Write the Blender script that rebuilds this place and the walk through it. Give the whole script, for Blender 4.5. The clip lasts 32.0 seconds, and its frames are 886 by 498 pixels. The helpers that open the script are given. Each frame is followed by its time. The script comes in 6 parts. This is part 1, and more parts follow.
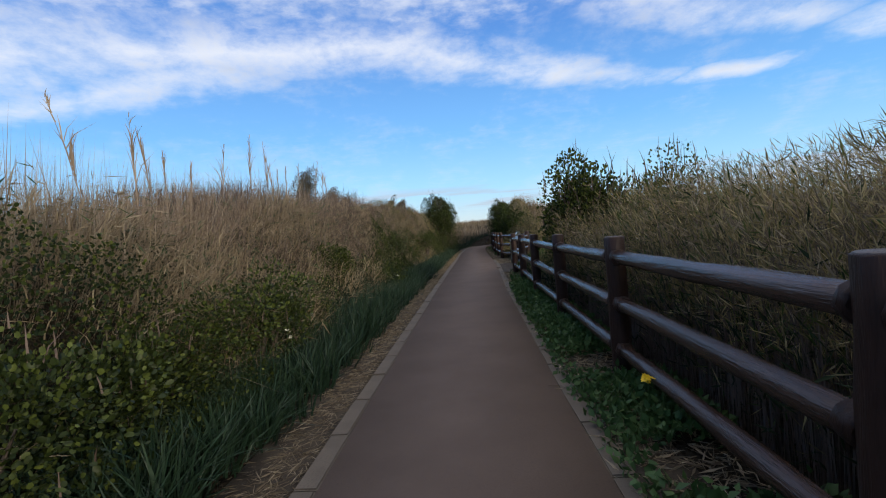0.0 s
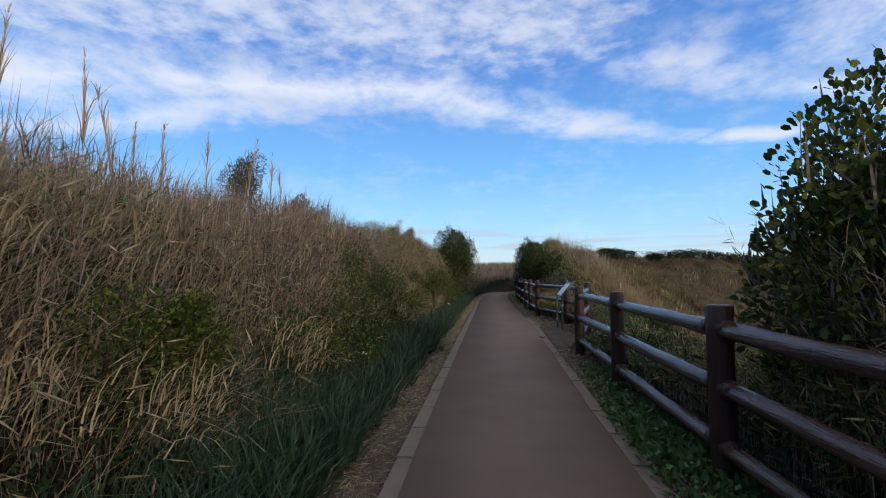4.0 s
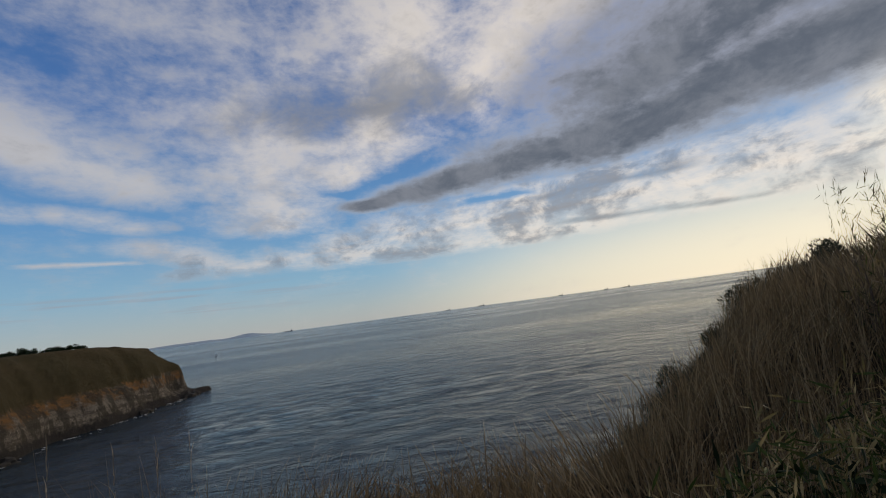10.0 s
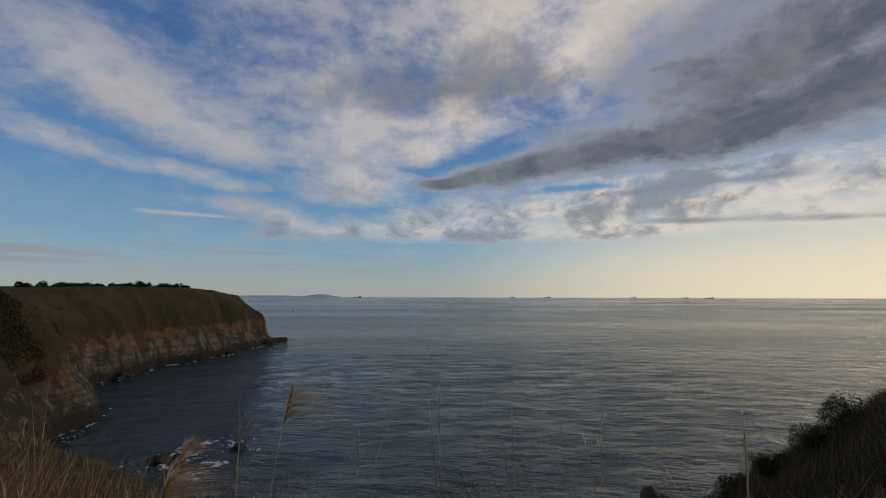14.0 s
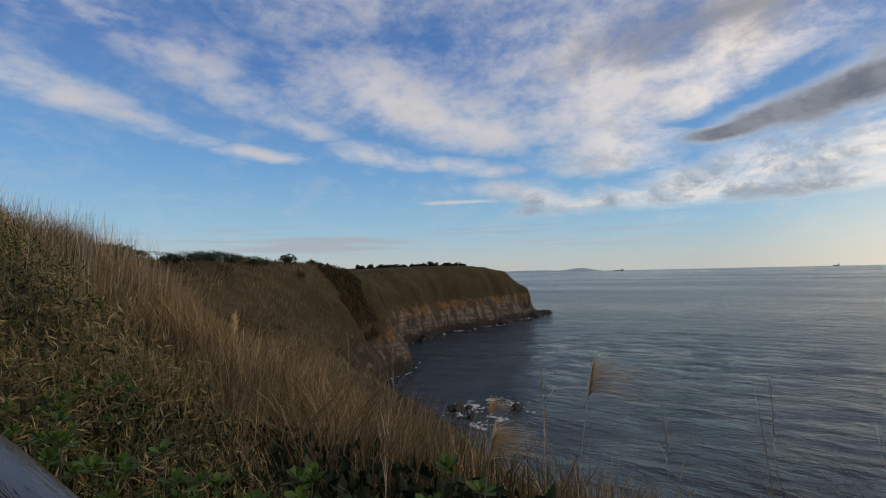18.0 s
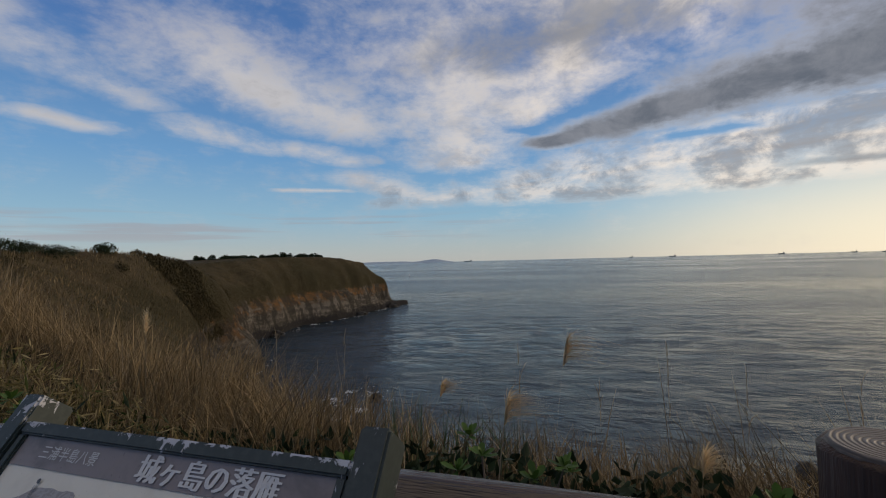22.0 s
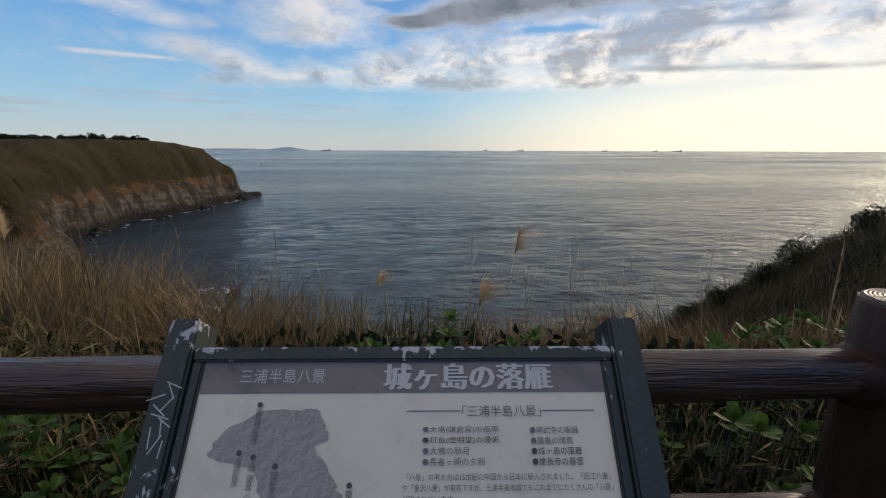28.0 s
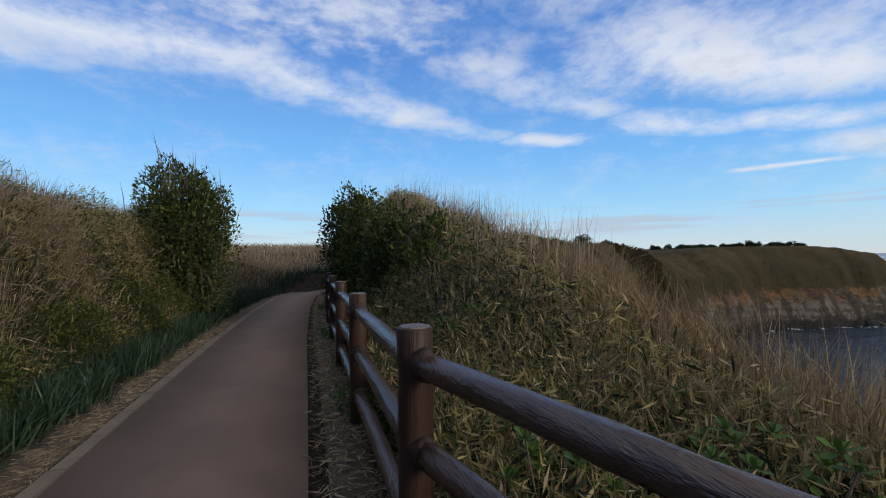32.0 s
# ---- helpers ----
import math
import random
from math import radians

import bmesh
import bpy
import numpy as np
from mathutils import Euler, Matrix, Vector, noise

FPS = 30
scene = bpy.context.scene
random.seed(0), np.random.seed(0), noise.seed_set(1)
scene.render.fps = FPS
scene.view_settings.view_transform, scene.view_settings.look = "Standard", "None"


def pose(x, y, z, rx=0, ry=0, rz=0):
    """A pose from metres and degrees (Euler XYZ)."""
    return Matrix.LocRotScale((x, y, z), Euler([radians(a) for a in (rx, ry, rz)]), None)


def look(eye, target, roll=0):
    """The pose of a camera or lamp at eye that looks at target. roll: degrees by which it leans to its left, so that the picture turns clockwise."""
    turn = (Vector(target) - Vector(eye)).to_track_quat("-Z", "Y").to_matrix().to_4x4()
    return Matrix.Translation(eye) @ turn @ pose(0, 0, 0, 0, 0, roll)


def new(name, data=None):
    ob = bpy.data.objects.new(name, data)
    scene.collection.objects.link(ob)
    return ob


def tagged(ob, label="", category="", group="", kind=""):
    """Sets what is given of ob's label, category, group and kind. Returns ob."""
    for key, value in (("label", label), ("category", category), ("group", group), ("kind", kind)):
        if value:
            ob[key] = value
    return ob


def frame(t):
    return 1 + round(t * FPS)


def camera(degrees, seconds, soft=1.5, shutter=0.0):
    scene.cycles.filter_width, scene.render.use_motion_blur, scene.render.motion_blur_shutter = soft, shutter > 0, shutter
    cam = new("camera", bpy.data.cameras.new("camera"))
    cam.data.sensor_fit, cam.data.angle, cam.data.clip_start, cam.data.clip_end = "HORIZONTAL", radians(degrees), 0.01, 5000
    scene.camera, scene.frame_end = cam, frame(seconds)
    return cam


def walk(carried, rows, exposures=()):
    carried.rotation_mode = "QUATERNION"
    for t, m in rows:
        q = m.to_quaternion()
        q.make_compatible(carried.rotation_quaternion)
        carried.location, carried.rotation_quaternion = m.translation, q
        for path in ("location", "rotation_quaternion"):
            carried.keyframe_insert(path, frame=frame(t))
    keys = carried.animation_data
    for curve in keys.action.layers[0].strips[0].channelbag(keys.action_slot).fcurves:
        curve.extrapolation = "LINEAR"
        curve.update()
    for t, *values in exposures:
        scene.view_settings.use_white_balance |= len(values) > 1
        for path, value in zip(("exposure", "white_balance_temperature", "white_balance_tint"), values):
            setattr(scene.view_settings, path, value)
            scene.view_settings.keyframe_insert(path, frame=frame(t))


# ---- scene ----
# ================= camera and walk =================
# seconds, x, y, z, yaw, pitch, roll
ROWS = [
    (0.0, 0.481, -0.515, 1.269, 2.98, -1.93, 4.82),
    (0.5, 0.420, 0.018, 1.297, 4.18, -1.24, 4.10),
    (1.0, 0.347, 0.607, 1.321, 3.29, -0.33, 3.81),
    (1.5, 0.292, 1.242, 1.332, 2.75, 0.35, 3.38),
    (2.0, 0.228, 1.885, 1.341, 2.14, 1.42, 3.27),
    (2.5, 0.175, 2.532, 1.337, 2.33, 1.83, 1.81),
    (3.0, 0.165, 3.159, 1.355, 2.65, 2.92, 0.44),
    (3.5, 0.172, 3.777, 1.349, 4.22, 3.54, -0.51),
    (5.5, 0.260, 6.622, 1.269, 4.80, 2.25, 3.54),
    (6.0, 0.269, 7.240, 1.273, 3.31, 2.23, 4.25),
    (6.5, 0.340, 7.847, 1.285, 2.65, 2.31, 3.88),
    (7.0, 0.386, 8.423, 1.309, -0.26, 3.37, 3.27),
    (7.5, 0.501, 8.925, 1.338, -7.43, 6.49, 3.50),
    (8.0, 0.696, 9.574, 1.384, -17.01, 8.40, 4.41),
    (8.5, 0.927, 10.077, 1.406, -36.13, 8.96, 5.94),
    (9.0, 1.226, 10.491, 1.408, -61.78, 9.52, 5.79),
    (9.5, 1.411, 11.050, 1.320, -82.38, 9.00, 5.33),
    (10.0, 1.535, 11.395, 1.341, -95.52, 7.81, 7.45),
    (10.5, 1.712, 11.836, 1.264, -103.23, 8.59, 8.73),
    (11.0, 1.748, 12.187, 1.259, -111.28, 7.13, 7.88),
    (11.5, 1.896, 12.685, 1.276, -113.99, 4.47, 4.01),
    (12.0, 2.014, 13.083, 1.271, -110.92, 4.23, 2.94),
    (12.5, 2.123, 13.448, 1.313, -106.10, 3.94, 1.53),
    (13.0, 2.208, 13.735, 1.319, -99.80, 4.53, 0.32),
    (13.5, 2.226, 13.797, 1.365, -92.64, 5.44, -0.32),
    (14.0, 2.240, 13.844, 1.386, -87.20, 6.07, -0.13),
    (14.5, 2.264, 13.925, 1.382, -82.68, 6.18, -0.28),
    (15.0, 2.294, 14.026, 1.343, -77.90, 6.07, -0.48),
    (15.5, 2.320, 14.113, 1.281, -71.30, 5.46, -0.73),
    (17.5, 2.289, 14.009, 1.369, -55.52, 2.45, 0.10),
    (18.0, 2.293, 14.022, 1.375, -54.10, 3.06, 1.38),
    (18.5, 2.292, 14.018, 1.389, -51.93, 3.95, 2.17),
    (19.0, 2.289, 14.009, 1.410, -48.50, 5.26, 2.00),
    (19.5, 2.308, 14.072, 1.426, -44.82, 6.16, 2.01),
    (20.0, 2.265, 14.133, 1.422, -46.05, 6.07, 1.00),
    (20.5, 2.168, 14.216, 1.403, -52.21, 5.40, 0.92),
    (21.0, 2.115, 14.335, 1.416, -60.00, 5.02, 1.31),
    (21.5, 1.946, 14.447, 1.417, -69.55, 3.81, 1.69),
    (22.0, 1.800, 14.559, 1.397, -72.82, 1.43, 1.50),
    (22.5, 1.738, 14.693, 1.377, -76.24, -2.31, 1.42),
    (23.0, 1.622, 14.827, 1.378, -80.36, -6.85, 2.20),
    (23.5, 1.577, 14.927, 1.345, -82.12, -12.52, 1.96),
    (24.0, 1.623, 14.984, 1.354, -82.19, -19.52, 1.00),
    (24.5, 1.690, 15.023, 1.316, -83.69, -26.08, -0.19),
    (26.5, 1.706, 15.088, 1.308, -91.83, -27.87, -2.55),
    (27.0, 1.702, 15.094, 1.319, -92.38, -24.86, -1.84),
    (27.5, 1.702, 15.101, 1.380, -92.10, -19.23, -0.81),
    (28.0, 1.702, 15.112, 1.431, -90.77, -13.01, -0.14),
    (28.5, 1.699, 15.132, 1.448, -87.94, -9.89, 0.12),
    (29.0, 1.694, 15.154, 1.469, -81.54, -7.31, 0.27),
    (29.5, 1.691, 15.156, 1.478, -71.97, -5.43, 0.55),
    (30.0, 1.668, 15.194, 1.483, -59.92, -3.49, 0.00),
    (30.5, 1.640, 15.304, 1.484, -48.92, -2.08, -0.33),
    (31.0, 1.602, 15.566, 1.485, -37.82, -0.97, -0.96),
    (31.5, 1.539, 15.974, 1.452, -28.72, 0.14, -0.71),
    (32.0, 1.521, 16.593, 1.419, -18.03, 1.21, 0.77),
]
cam = camera(91.0, 32.0, soft=1.1)
walk(cam, [(t, pose(x, y, z, 90 + p, r, w)) for t, x, y, z, w, p, r in ROWS],
     exposures=((0, 0.1, 6500, 10), (7.2, 0.05, 6500, 10), (8, -0.2, 6600, 10.3), (8.5, -0.35, 6700, 10.7), (9.5, -0.6, 6900, 11.5), (10.5, -0.9, 7100, 12.5), (11.2, -1, 7200, 13), (12, -0.95, 7200, 13), (13.5, -1, 7210, 13), (15, -0.85, 7220, 13), (17.5, -0.5, 7220, 13), (20, -0.45, 7230, 13), (21.5, -0.6, 7240, 13), (23, -0.65, 7250, 13), (24, -0.35, 7250, 13), (24.5, -0.05, 7220, 13), (26.5, 0.55, 7120, 13), (27.2, 0.4, 7090, 12.9), (28, -0.3, 7050, 12.5), (29, -0.5, 7000, 12), (30, -0.45, 6900, 11), (31, -0.25, 6650, 10), (32, -0.05, 6500, 10)))

# ================= sky, sun =================
SUN_AZ, SUN_EL = radians(148.4), radians(12.9)
world = bpy.data.worlds.new("sky")
scene.world = world
world.use_nodes = True


def mth(tree, op, a, b=None, c=None, clamp=False):
    n = tree.nodes.new("ShaderNodeMath")
    n.operation = op
    n.use_clamp = clamp
    for i, v in enumerate((a, b, c)):
        if v is None:
            continue
        if isinstance(v, (int, float)):
            n.inputs[i].default_value = v
        else:
            tree.links.new(v, n.inputs[i])
    return n.outputs[0]


def smooth(tree, v, lo, hi):
    n = tree.nodes.new("ShaderNodeMapRange")
    n.interpolation_type = "SMOOTHSTEP"
    n.inputs[1].default_value, n.inputs[2].default_value = lo, hi
    n.inputs[3].default_value, n.inputs[4].default_value = 0, 1
    tree.links.new(v, n.inputs[0])
    return n.outputs[0]


def mixc(tree, f, a, b):
    n = tree.nodes.new("ShaderNodeMix")
    n.data_type = "RGBA"
    for s, v in ((n.inputs[0], f), (n.inputs[6], a), (n.inputs[7], b)):
        if isinstance(v, (int, float)):
            s.default_value = v
        elif isinstance(v, tuple):
            s.default_value = (*v, 1)
        else:
            tree.links.new(v, s)
    return n.outputs[2]


def noise_tex(tree, vec, scale, detail=4, rough=0.55, dist=0.0):
    n = tree.nodes.new("ShaderNodeTexNoise")
    n.inputs["Scale"].default_value = scale
    n.inputs["Detail"].default_value = detail
    n.inputs["Roughness"].default_value = rough
    n.inputs["Distortion"].default_value = dist
    if vec is not None:
        tree.links.new(vec, n.inputs["Vector"])
    return n.outputs["Fac"]


def vmath(tree, op, a, b=None):
    n = tree.nodes.new("ShaderNodeVectorMath")
    n.operation = op
    for k, v in enumerate((a, b)):
        if v is None:
            continue
        if isinstance(v, tuple):
            n.inputs[k].default_value = v
        else:
            tree.links.new(v, n.inputs[k])
    return n.outputs["Value" if op in ("DOT_PRODUCT", "LENGTH") else "Vector"]


def streak(t, p, a, b, wide):
    """1 on the line from a to b of the cloud layer, falling to 0 at its width."""
    ba = (b[0] - a[0], b[1] - a[1], 0)
    l2 = ba[0] ** 2 + ba[1] ** 2
    pa = vmath(t, "SUBTRACT", p, (a[0], a[1], 0))
    h = mth(t, "DIVIDE", vmath(t, "DOT_PRODUCT", pa, ba), l2, clamp=True)
    sc = t.nodes.new("ShaderNodeVectorMath")
    sc.operation = "SCALE"
    sc.inputs[0].default_value = ba
    t.links.new(h, sc.inputs["Scale"])
    d = vmath(t, "LENGTH", vmath(t, "SUBTRACT", pa, sc.outputs[0]))
    return mth(t, "SUBTRACT", 1, mth(t, "DIVIDE", d, wide), clamp=True)


def build_sky():
    t = world.node_tree
    t.nodes.clear()
    out = t.nodes.new("ShaderNodeOutputWorld")
    bg = t.nodes.new("ShaderNodeBackground")
    sky = t.nodes.new("ShaderNodeTexSky")
    sky.sky_type = "NISHITA"
    sky.sun_disc = False
    sky.sun_elevation, sky.sun_rotation = SUN_EL, SUN_AZ
    sky.air_density, sky.dust_density, sky.ozone_density = 1.0, 0.4, 3.0
    tc = t.nodes.new("ShaderNodeTexCoord")
    dirn = vmath(t, "NORMALIZE", tc.outputs["Generated"])
    sep = t.nodes.new("ShaderNodeSeparateXYZ")
    t.links.new(dirn, sep.inputs[0])
    up = mth(t, "MAXIMUM", sep.outputs[2], 0.03)
    cmb = t.nodes.new("ShaderNodeCombineXYZ")
    t.links.new(mth(t, "DIVIDE", sep.outputs[0], up), cmb.inputs[0])
    t.links.new(mth(t, "DIVIDE", sep.outputs[1], up), cmb.inputs[1])
    p0 = cmb.outputs[0]
    # the cloud layer's plan, pushed about by a slow noise
    wn = t.nodes.new("ShaderNodeTexNoise")
    wn.inputs["Scale"].default_value, wn.inputs["Detail"].default_value = 1.3, 4
    t.links.new(p0, wn.inputs["Vector"])
    wob = t.nodes.new("ShaderNodeVectorMath")
    wob.operation = "SCALE"
    wob.inputs["Scale"].default_value = 0.42
    t.links.new(vmath(t, "SUBTRACT", wn.outputs["Color"], (.5, .5, .5)), wob.inputs[0])
    p = vmath(t, "ADD", p0, wob.outputs[0])
    # wisps run along one wind
    mp = t.nodes.new("ShaderNodeMapping")
    mp.inputs["Rotation"].default_value = (0, 0, radians(38))
    mp.inputs["Scale"].default_value = (.8, 1.3, 1)
    t.links.new(p0, mp.inputs[0])
    pw = mp.outputs[0]
    n_big = noise_tex(t, pw, .9, 6, .55, .3)
    n_mid = noise_tex(t, pw, 2.6, 6, .6, .2)
    n_fine = noise_tex(t, p0, 6.5, 5, .6)
    # blue, paler down to the horizon; warm under the sun
    el = sep.outputs[2]
    ramp = t.nodes.new("ShaderNodeValToRGB")
    r = ramp.color_ramp
    r.elements[0].position, r.elements[0].color = 0.0, (.74, .84, .90, 1)
    r.elements[1].position, r.elements[1].color = 1.0, (.03, .09, .33, 1)
    for q, c in ((.03, (.66, .84, .96, 1)), (.10, (.42, .80, 1.15, 1)), (.22, (.22, .58, 1.12, 1)), (.42, (.11, .32, .84, 1))):
        r.elements.new(q).color = c
    t.links.new(el, ramp.inputs[0])
    sd = (math.sin(SUN_AZ) * math.cos(SUN_EL), math.cos(SUN_AZ) * math.cos(SUN_EL), math.sin(SUN_EL))
    toward = vmath(t, "DOT_PRODUCT", dirn, sd)
    side = vmath(t, "DOT_PRODUCT", dirn, (sd[0], sd[1], 0))
    lowb = mth(t, "SUBTRACT", 1, smooth(t, el, .03, .27))
    warm = mth(t, "MULTIPLY", smooth(t, side, .42, 1.0), lowb)
    nis = t.nodes.new("ShaderNodeVectorMath")
    nis.operation = "SCALE"
    nis.inputs["Scale"].default_value = 0.1
    t.links.new(sky.outputs[0], nis.inputs[0])
    base = mixc(t, .22, ramp.outputs[0], vmath(t, "MINIMUM", nis.outputs[0], (3, 3, 3)))
    base = mixc(t, mth(t, "MULTIPLY", warm, .75), base, (1.75, 1.6, 1.22))
    # cover: streaks and small cloud to the north, a broad bright sheet and a dark tongue towards the sun
    s = vmath(t, "DOT_PRODUCT", p, (.80, -.60, 0))
    rad = vmath(t, "LENGTH", p0)
    heavy = mth(t, "MULTIPLY", smooth(t, s, 2.6, 4.2), .72)

    def cap(*segs):
        v = None
        for a, b, w, k in segs:
            q = mth(t, "MULTIPLY", streak(t, p, a, b, w), k)
            v = q if v is None else mth(t, "MAXIMUM", v, q)
        return v
    band = cap(((-3.4, 1.8), (-1.55, 2.08), .75, .82), ((-1.55, 2.08), (-.3, 2.38), .52, .9), ((-.3, 2.38), (.7, 2.98), .46, .8), ((.7, 2.98), (1.45, 3.3), .36, .55), ((-3.6, 2.7), (-1.3, 2.45), .55, .7),
               ((1.85, 3.32), (2.2, 3.28), .30, .95), ((.8, 2.1), (1.9, 2.5), .40, .62), ((2.4, 2.62), (3.15, 2.53), .42, .75), ((3.25, 2.3), (3.85, 2.1), .44, .8), ((5.0, 3.8), (5.35, 3.1), .34, .85),
               ((1.7, 1.7), (2.85, 1.5), .78, .95), ((-.5, 1.9), (1.0, 1.9), .5, .32))
    mass = cap(((4.6, 2.45), (6.8, 2.3), .8, .85), ((6.8, 2.3), (6.0, .6), 1.2, .9), ((6.0, .6), (5.3, -1.0), 1.2, .9), ((5.3, -1.0), (4.4, -3.0), 1.3, .95), ((4.4, -3.0), (3.0, -5.5), 1.8, .95),
               ((2.1, .55), (4.3, 1.1), 1.0, .95), ((1.5, -.2), (3.0, .3), .9, .95), ((.9, 1.25), (1.6, .2), .7, .62), ((.6, -.9), (2.0, -.4), .9, .9), ((2.2, -3.4), (.6, -4.2), 1.7, .95))
    mott = cap(((-2.6, 1.15), (.2, 1.72), .75, .7), ((-1.6, .6), (.3, 1.2), .8, .6))
    dark = cap(((3.9, .2), (3.55, -.25), .36, 1.0), ((3.55, -.25), (3.25, -.65), .62, 1.0), ((3.25, -.65), (2.8, -1.35), .85, 1.0), ((2.85, -1.35), (2.0, -1.95), .95, 1.0), ((2.0, -1.95), (1.2, -2.7), 1.25, 1.0), ((2.0, -1.3), (.9, -1.5), .85, .85), ((.9, -1.6), (.2, -2.4), 1.2, .9), ((1.2, -2.7), (1.2, -3.3), .6, .8))
    gap = cap(((3.45, .22), (2.9, -.36), .26, 1.0), ((4.15, -.9), (3.95, -1.35), .24, .9))
    shade = cap(((2.05, .42), (1.95, -.15), .6, .75), ((5.9, -2.6), (5.6, -5.2), .6, .8), ((4.3, -1.6), (3.6, -2.6), .5, .7), ((1.6, -3.0), (.9, -3.4), 1.2, .8))
    n_fib = noise_tex(t, p0, 6.0, 7, .68, .35)
    n_dir = noise_tex(t, vmath(t, "MULTIPLY", dirn, (1, 1, 1.7)), 8, 9, .62, .25)
    n_grain = noise_tex(t, vmath(t, "MULTIPLY", dirn, (1, 1, 1.9)), 30, 6, .62, .2)
    rag = mth(t, "ADD", mth(t, "MULTIPLY", mth(t, "SUBTRACT", n_big, .5), .3), mth(t, "MULTIPLY", mth(t, "SUBTRACT", n_mid, .5), .25))
    rag = mth(t, "ADD", rag, mth(t, "MULTIPLY", mth(t, "SUBTRACT", n_fib, .5), .35))
    rag = mth(t, "ADD", rag, mth(t, "MULTIPLY", mth(t, "SUBTRACT", n_dir, .5), 1.35))
    rag = mth(t, "ADD", rag, mth(t, "MULTIPLY", mth(t, "SUBTRACT", n_grain, .5), .5))
    cover = mth(t, "MAXIMUM", mth(t, "MAXIMUM", heavy, band), mass)
    far = mth(t, "SUBTRACT", 1, smooth(t, rad, 7.0, 9.5))
    cover = mth(t, "MULTIPLY", mth(t, "SUBTRACT", cover, mth(t, "MULTIPLY", gap, .7), clamp=True), far)
    dens = mth(t, "MULTIPLY", mth(t, "ADD", cover, rag), smooth(t, cover, .02, .3))
    m2 = mth(t, "ADD", mott, mth(t, "MULTIPLY", mth(t, "SUBTRACT", n_fine, .5), 1.6))
    m2 = mth(t, "MULTIPLY", smooth(t, mth(t, "ADD", m2, mth(t, "MULTIPLY", mth(t, "SUBTRACT", n_dir, .5), .5)), .1, .95), smooth(t, mott, .02, .3))
    alpha = mth(t, "MAXIMUM", mth(t, "MULTIPLY", smooth(t, dens, .03, 1.15), .92), mth(t, "MULTIPLY", m2, .66))
    dk = smooth(t, mth(t, "SUBTRACT", mth(t, "ADD", dark, mth(t, "MULTIPLY", rag, .7)), mth(t, "MULTIPLY", gap, .4)), -.05, .8)
    alpha = mth(t, "MAXIMUM", alpha, mth(t, "MULTIPLY", dk, .97))
    puff = noise_tex(t, vmath(t, "MULTIPLY", dirn, (1, 1, 1.7)), 8.5, 8, .64, .3)
    cell = smooth(t, puff, .42, .62)
    thick = mth(t, "MAXIMUM", dk, mth(t, "MULTIPLY", smooth(t, mth(t, "ADD", shade, mth(t, "MULTIPLY", mth(t, "SUBTRACT", puff, .5), 1.1)), .1, .75), .8))
    thick = mth(t, "MAXIMUM", thick, mth(t, "MULTIPLY", mth(t, "MULTIPLY", cell, smooth(t, s, 2.4, 3.3)), mth(t, "MULTIPLY", smooth(t, dens, .3, .8), .75)))
    lit = mixc(t, smooth(t, side, .0, .75), (.86, .89, .96), (1.42, 1.35, 1.26))
    grey = mixc(t, smooth(t, puff, .35, .7), (.18, .22, .29), (.34, .385, .47))
    belly = mth(t, "MULTIPLY", smooth(t, puff, .45, .64), smooth(t, s, .9, 2.4))
    lit = mixc(t, mth(t, "MULTIPLY", belly, .55), lit, (.60, .63, .70))
    cloud = mixc(t, thick, lit, grey)
    col = mixc(t, alpha, base, cloud)
    # the low sun, seen through a gap
    disc = smooth(t, toward, .99982, .99999)
    aure = mth(t, "MULTIPLY", smooth(t, toward, .988, 1.0), mth(t, "SUBTRACT", 1, mth(t, "MULTIPLY", thick, .6)))
    col = mixc(t, mth(t, "MULTIPLY", mth(t, "MULTIPLY", aure, aure), .6), col, (1.9, 1.78, 1.45))
    col = mixc(t, mth(t, "MULTIPLY", disc, disc), col, (4, 3.8, 3.2))
    # grey bars low in the north
    barn = noise_tex(t, vmath(t, "MULTIPLY", dirn, (2, 2, 38)), 1.6, 4, .5)
    bars = mth(t, "MULTIPLY", smooth(t, barn, .5, .66), mth(t, "MULTIPLY", smooth(t, el, .035, .06), mth(t, "SUBTRACT", 1, smooth(t, el, .09, .115))))
    bars = mth(t, "MULTIPLY", bars, mth(t, "SUBTRACT", 1, smooth(t, side, .1, .5)))
    col = mixc(t, mth(t, "MULTIPLY", bars, .6), col, (.50, .53, .63))
    # thin bright veil overhead, out of view, added to brighten the ground
    col = mixc(t, smooth(t, el, .70, .9), col, (1.05, 1.02, .98))
    t.links.new(col, bg.inputs[0])
    bg.inputs[1].default_value = 1.0
    t.links.new(bg.outputs[0], out.inputs[0])


build_sky()
sun = new("sun", bpy.data.lights.new("sun", "SUN"))
sun.data.energy, sun.data.angle, sun.data.color = 2.2, radians(11), (1, 0.86, 0.66)
sun.matrix_world = look((0, 0, 0), (-math.sin(SUN_AZ) * math.cos(SUN_EL), -math.cos(SUN_AZ) * math.cos(SUN_EL), -math.sin(SUN_EL)))

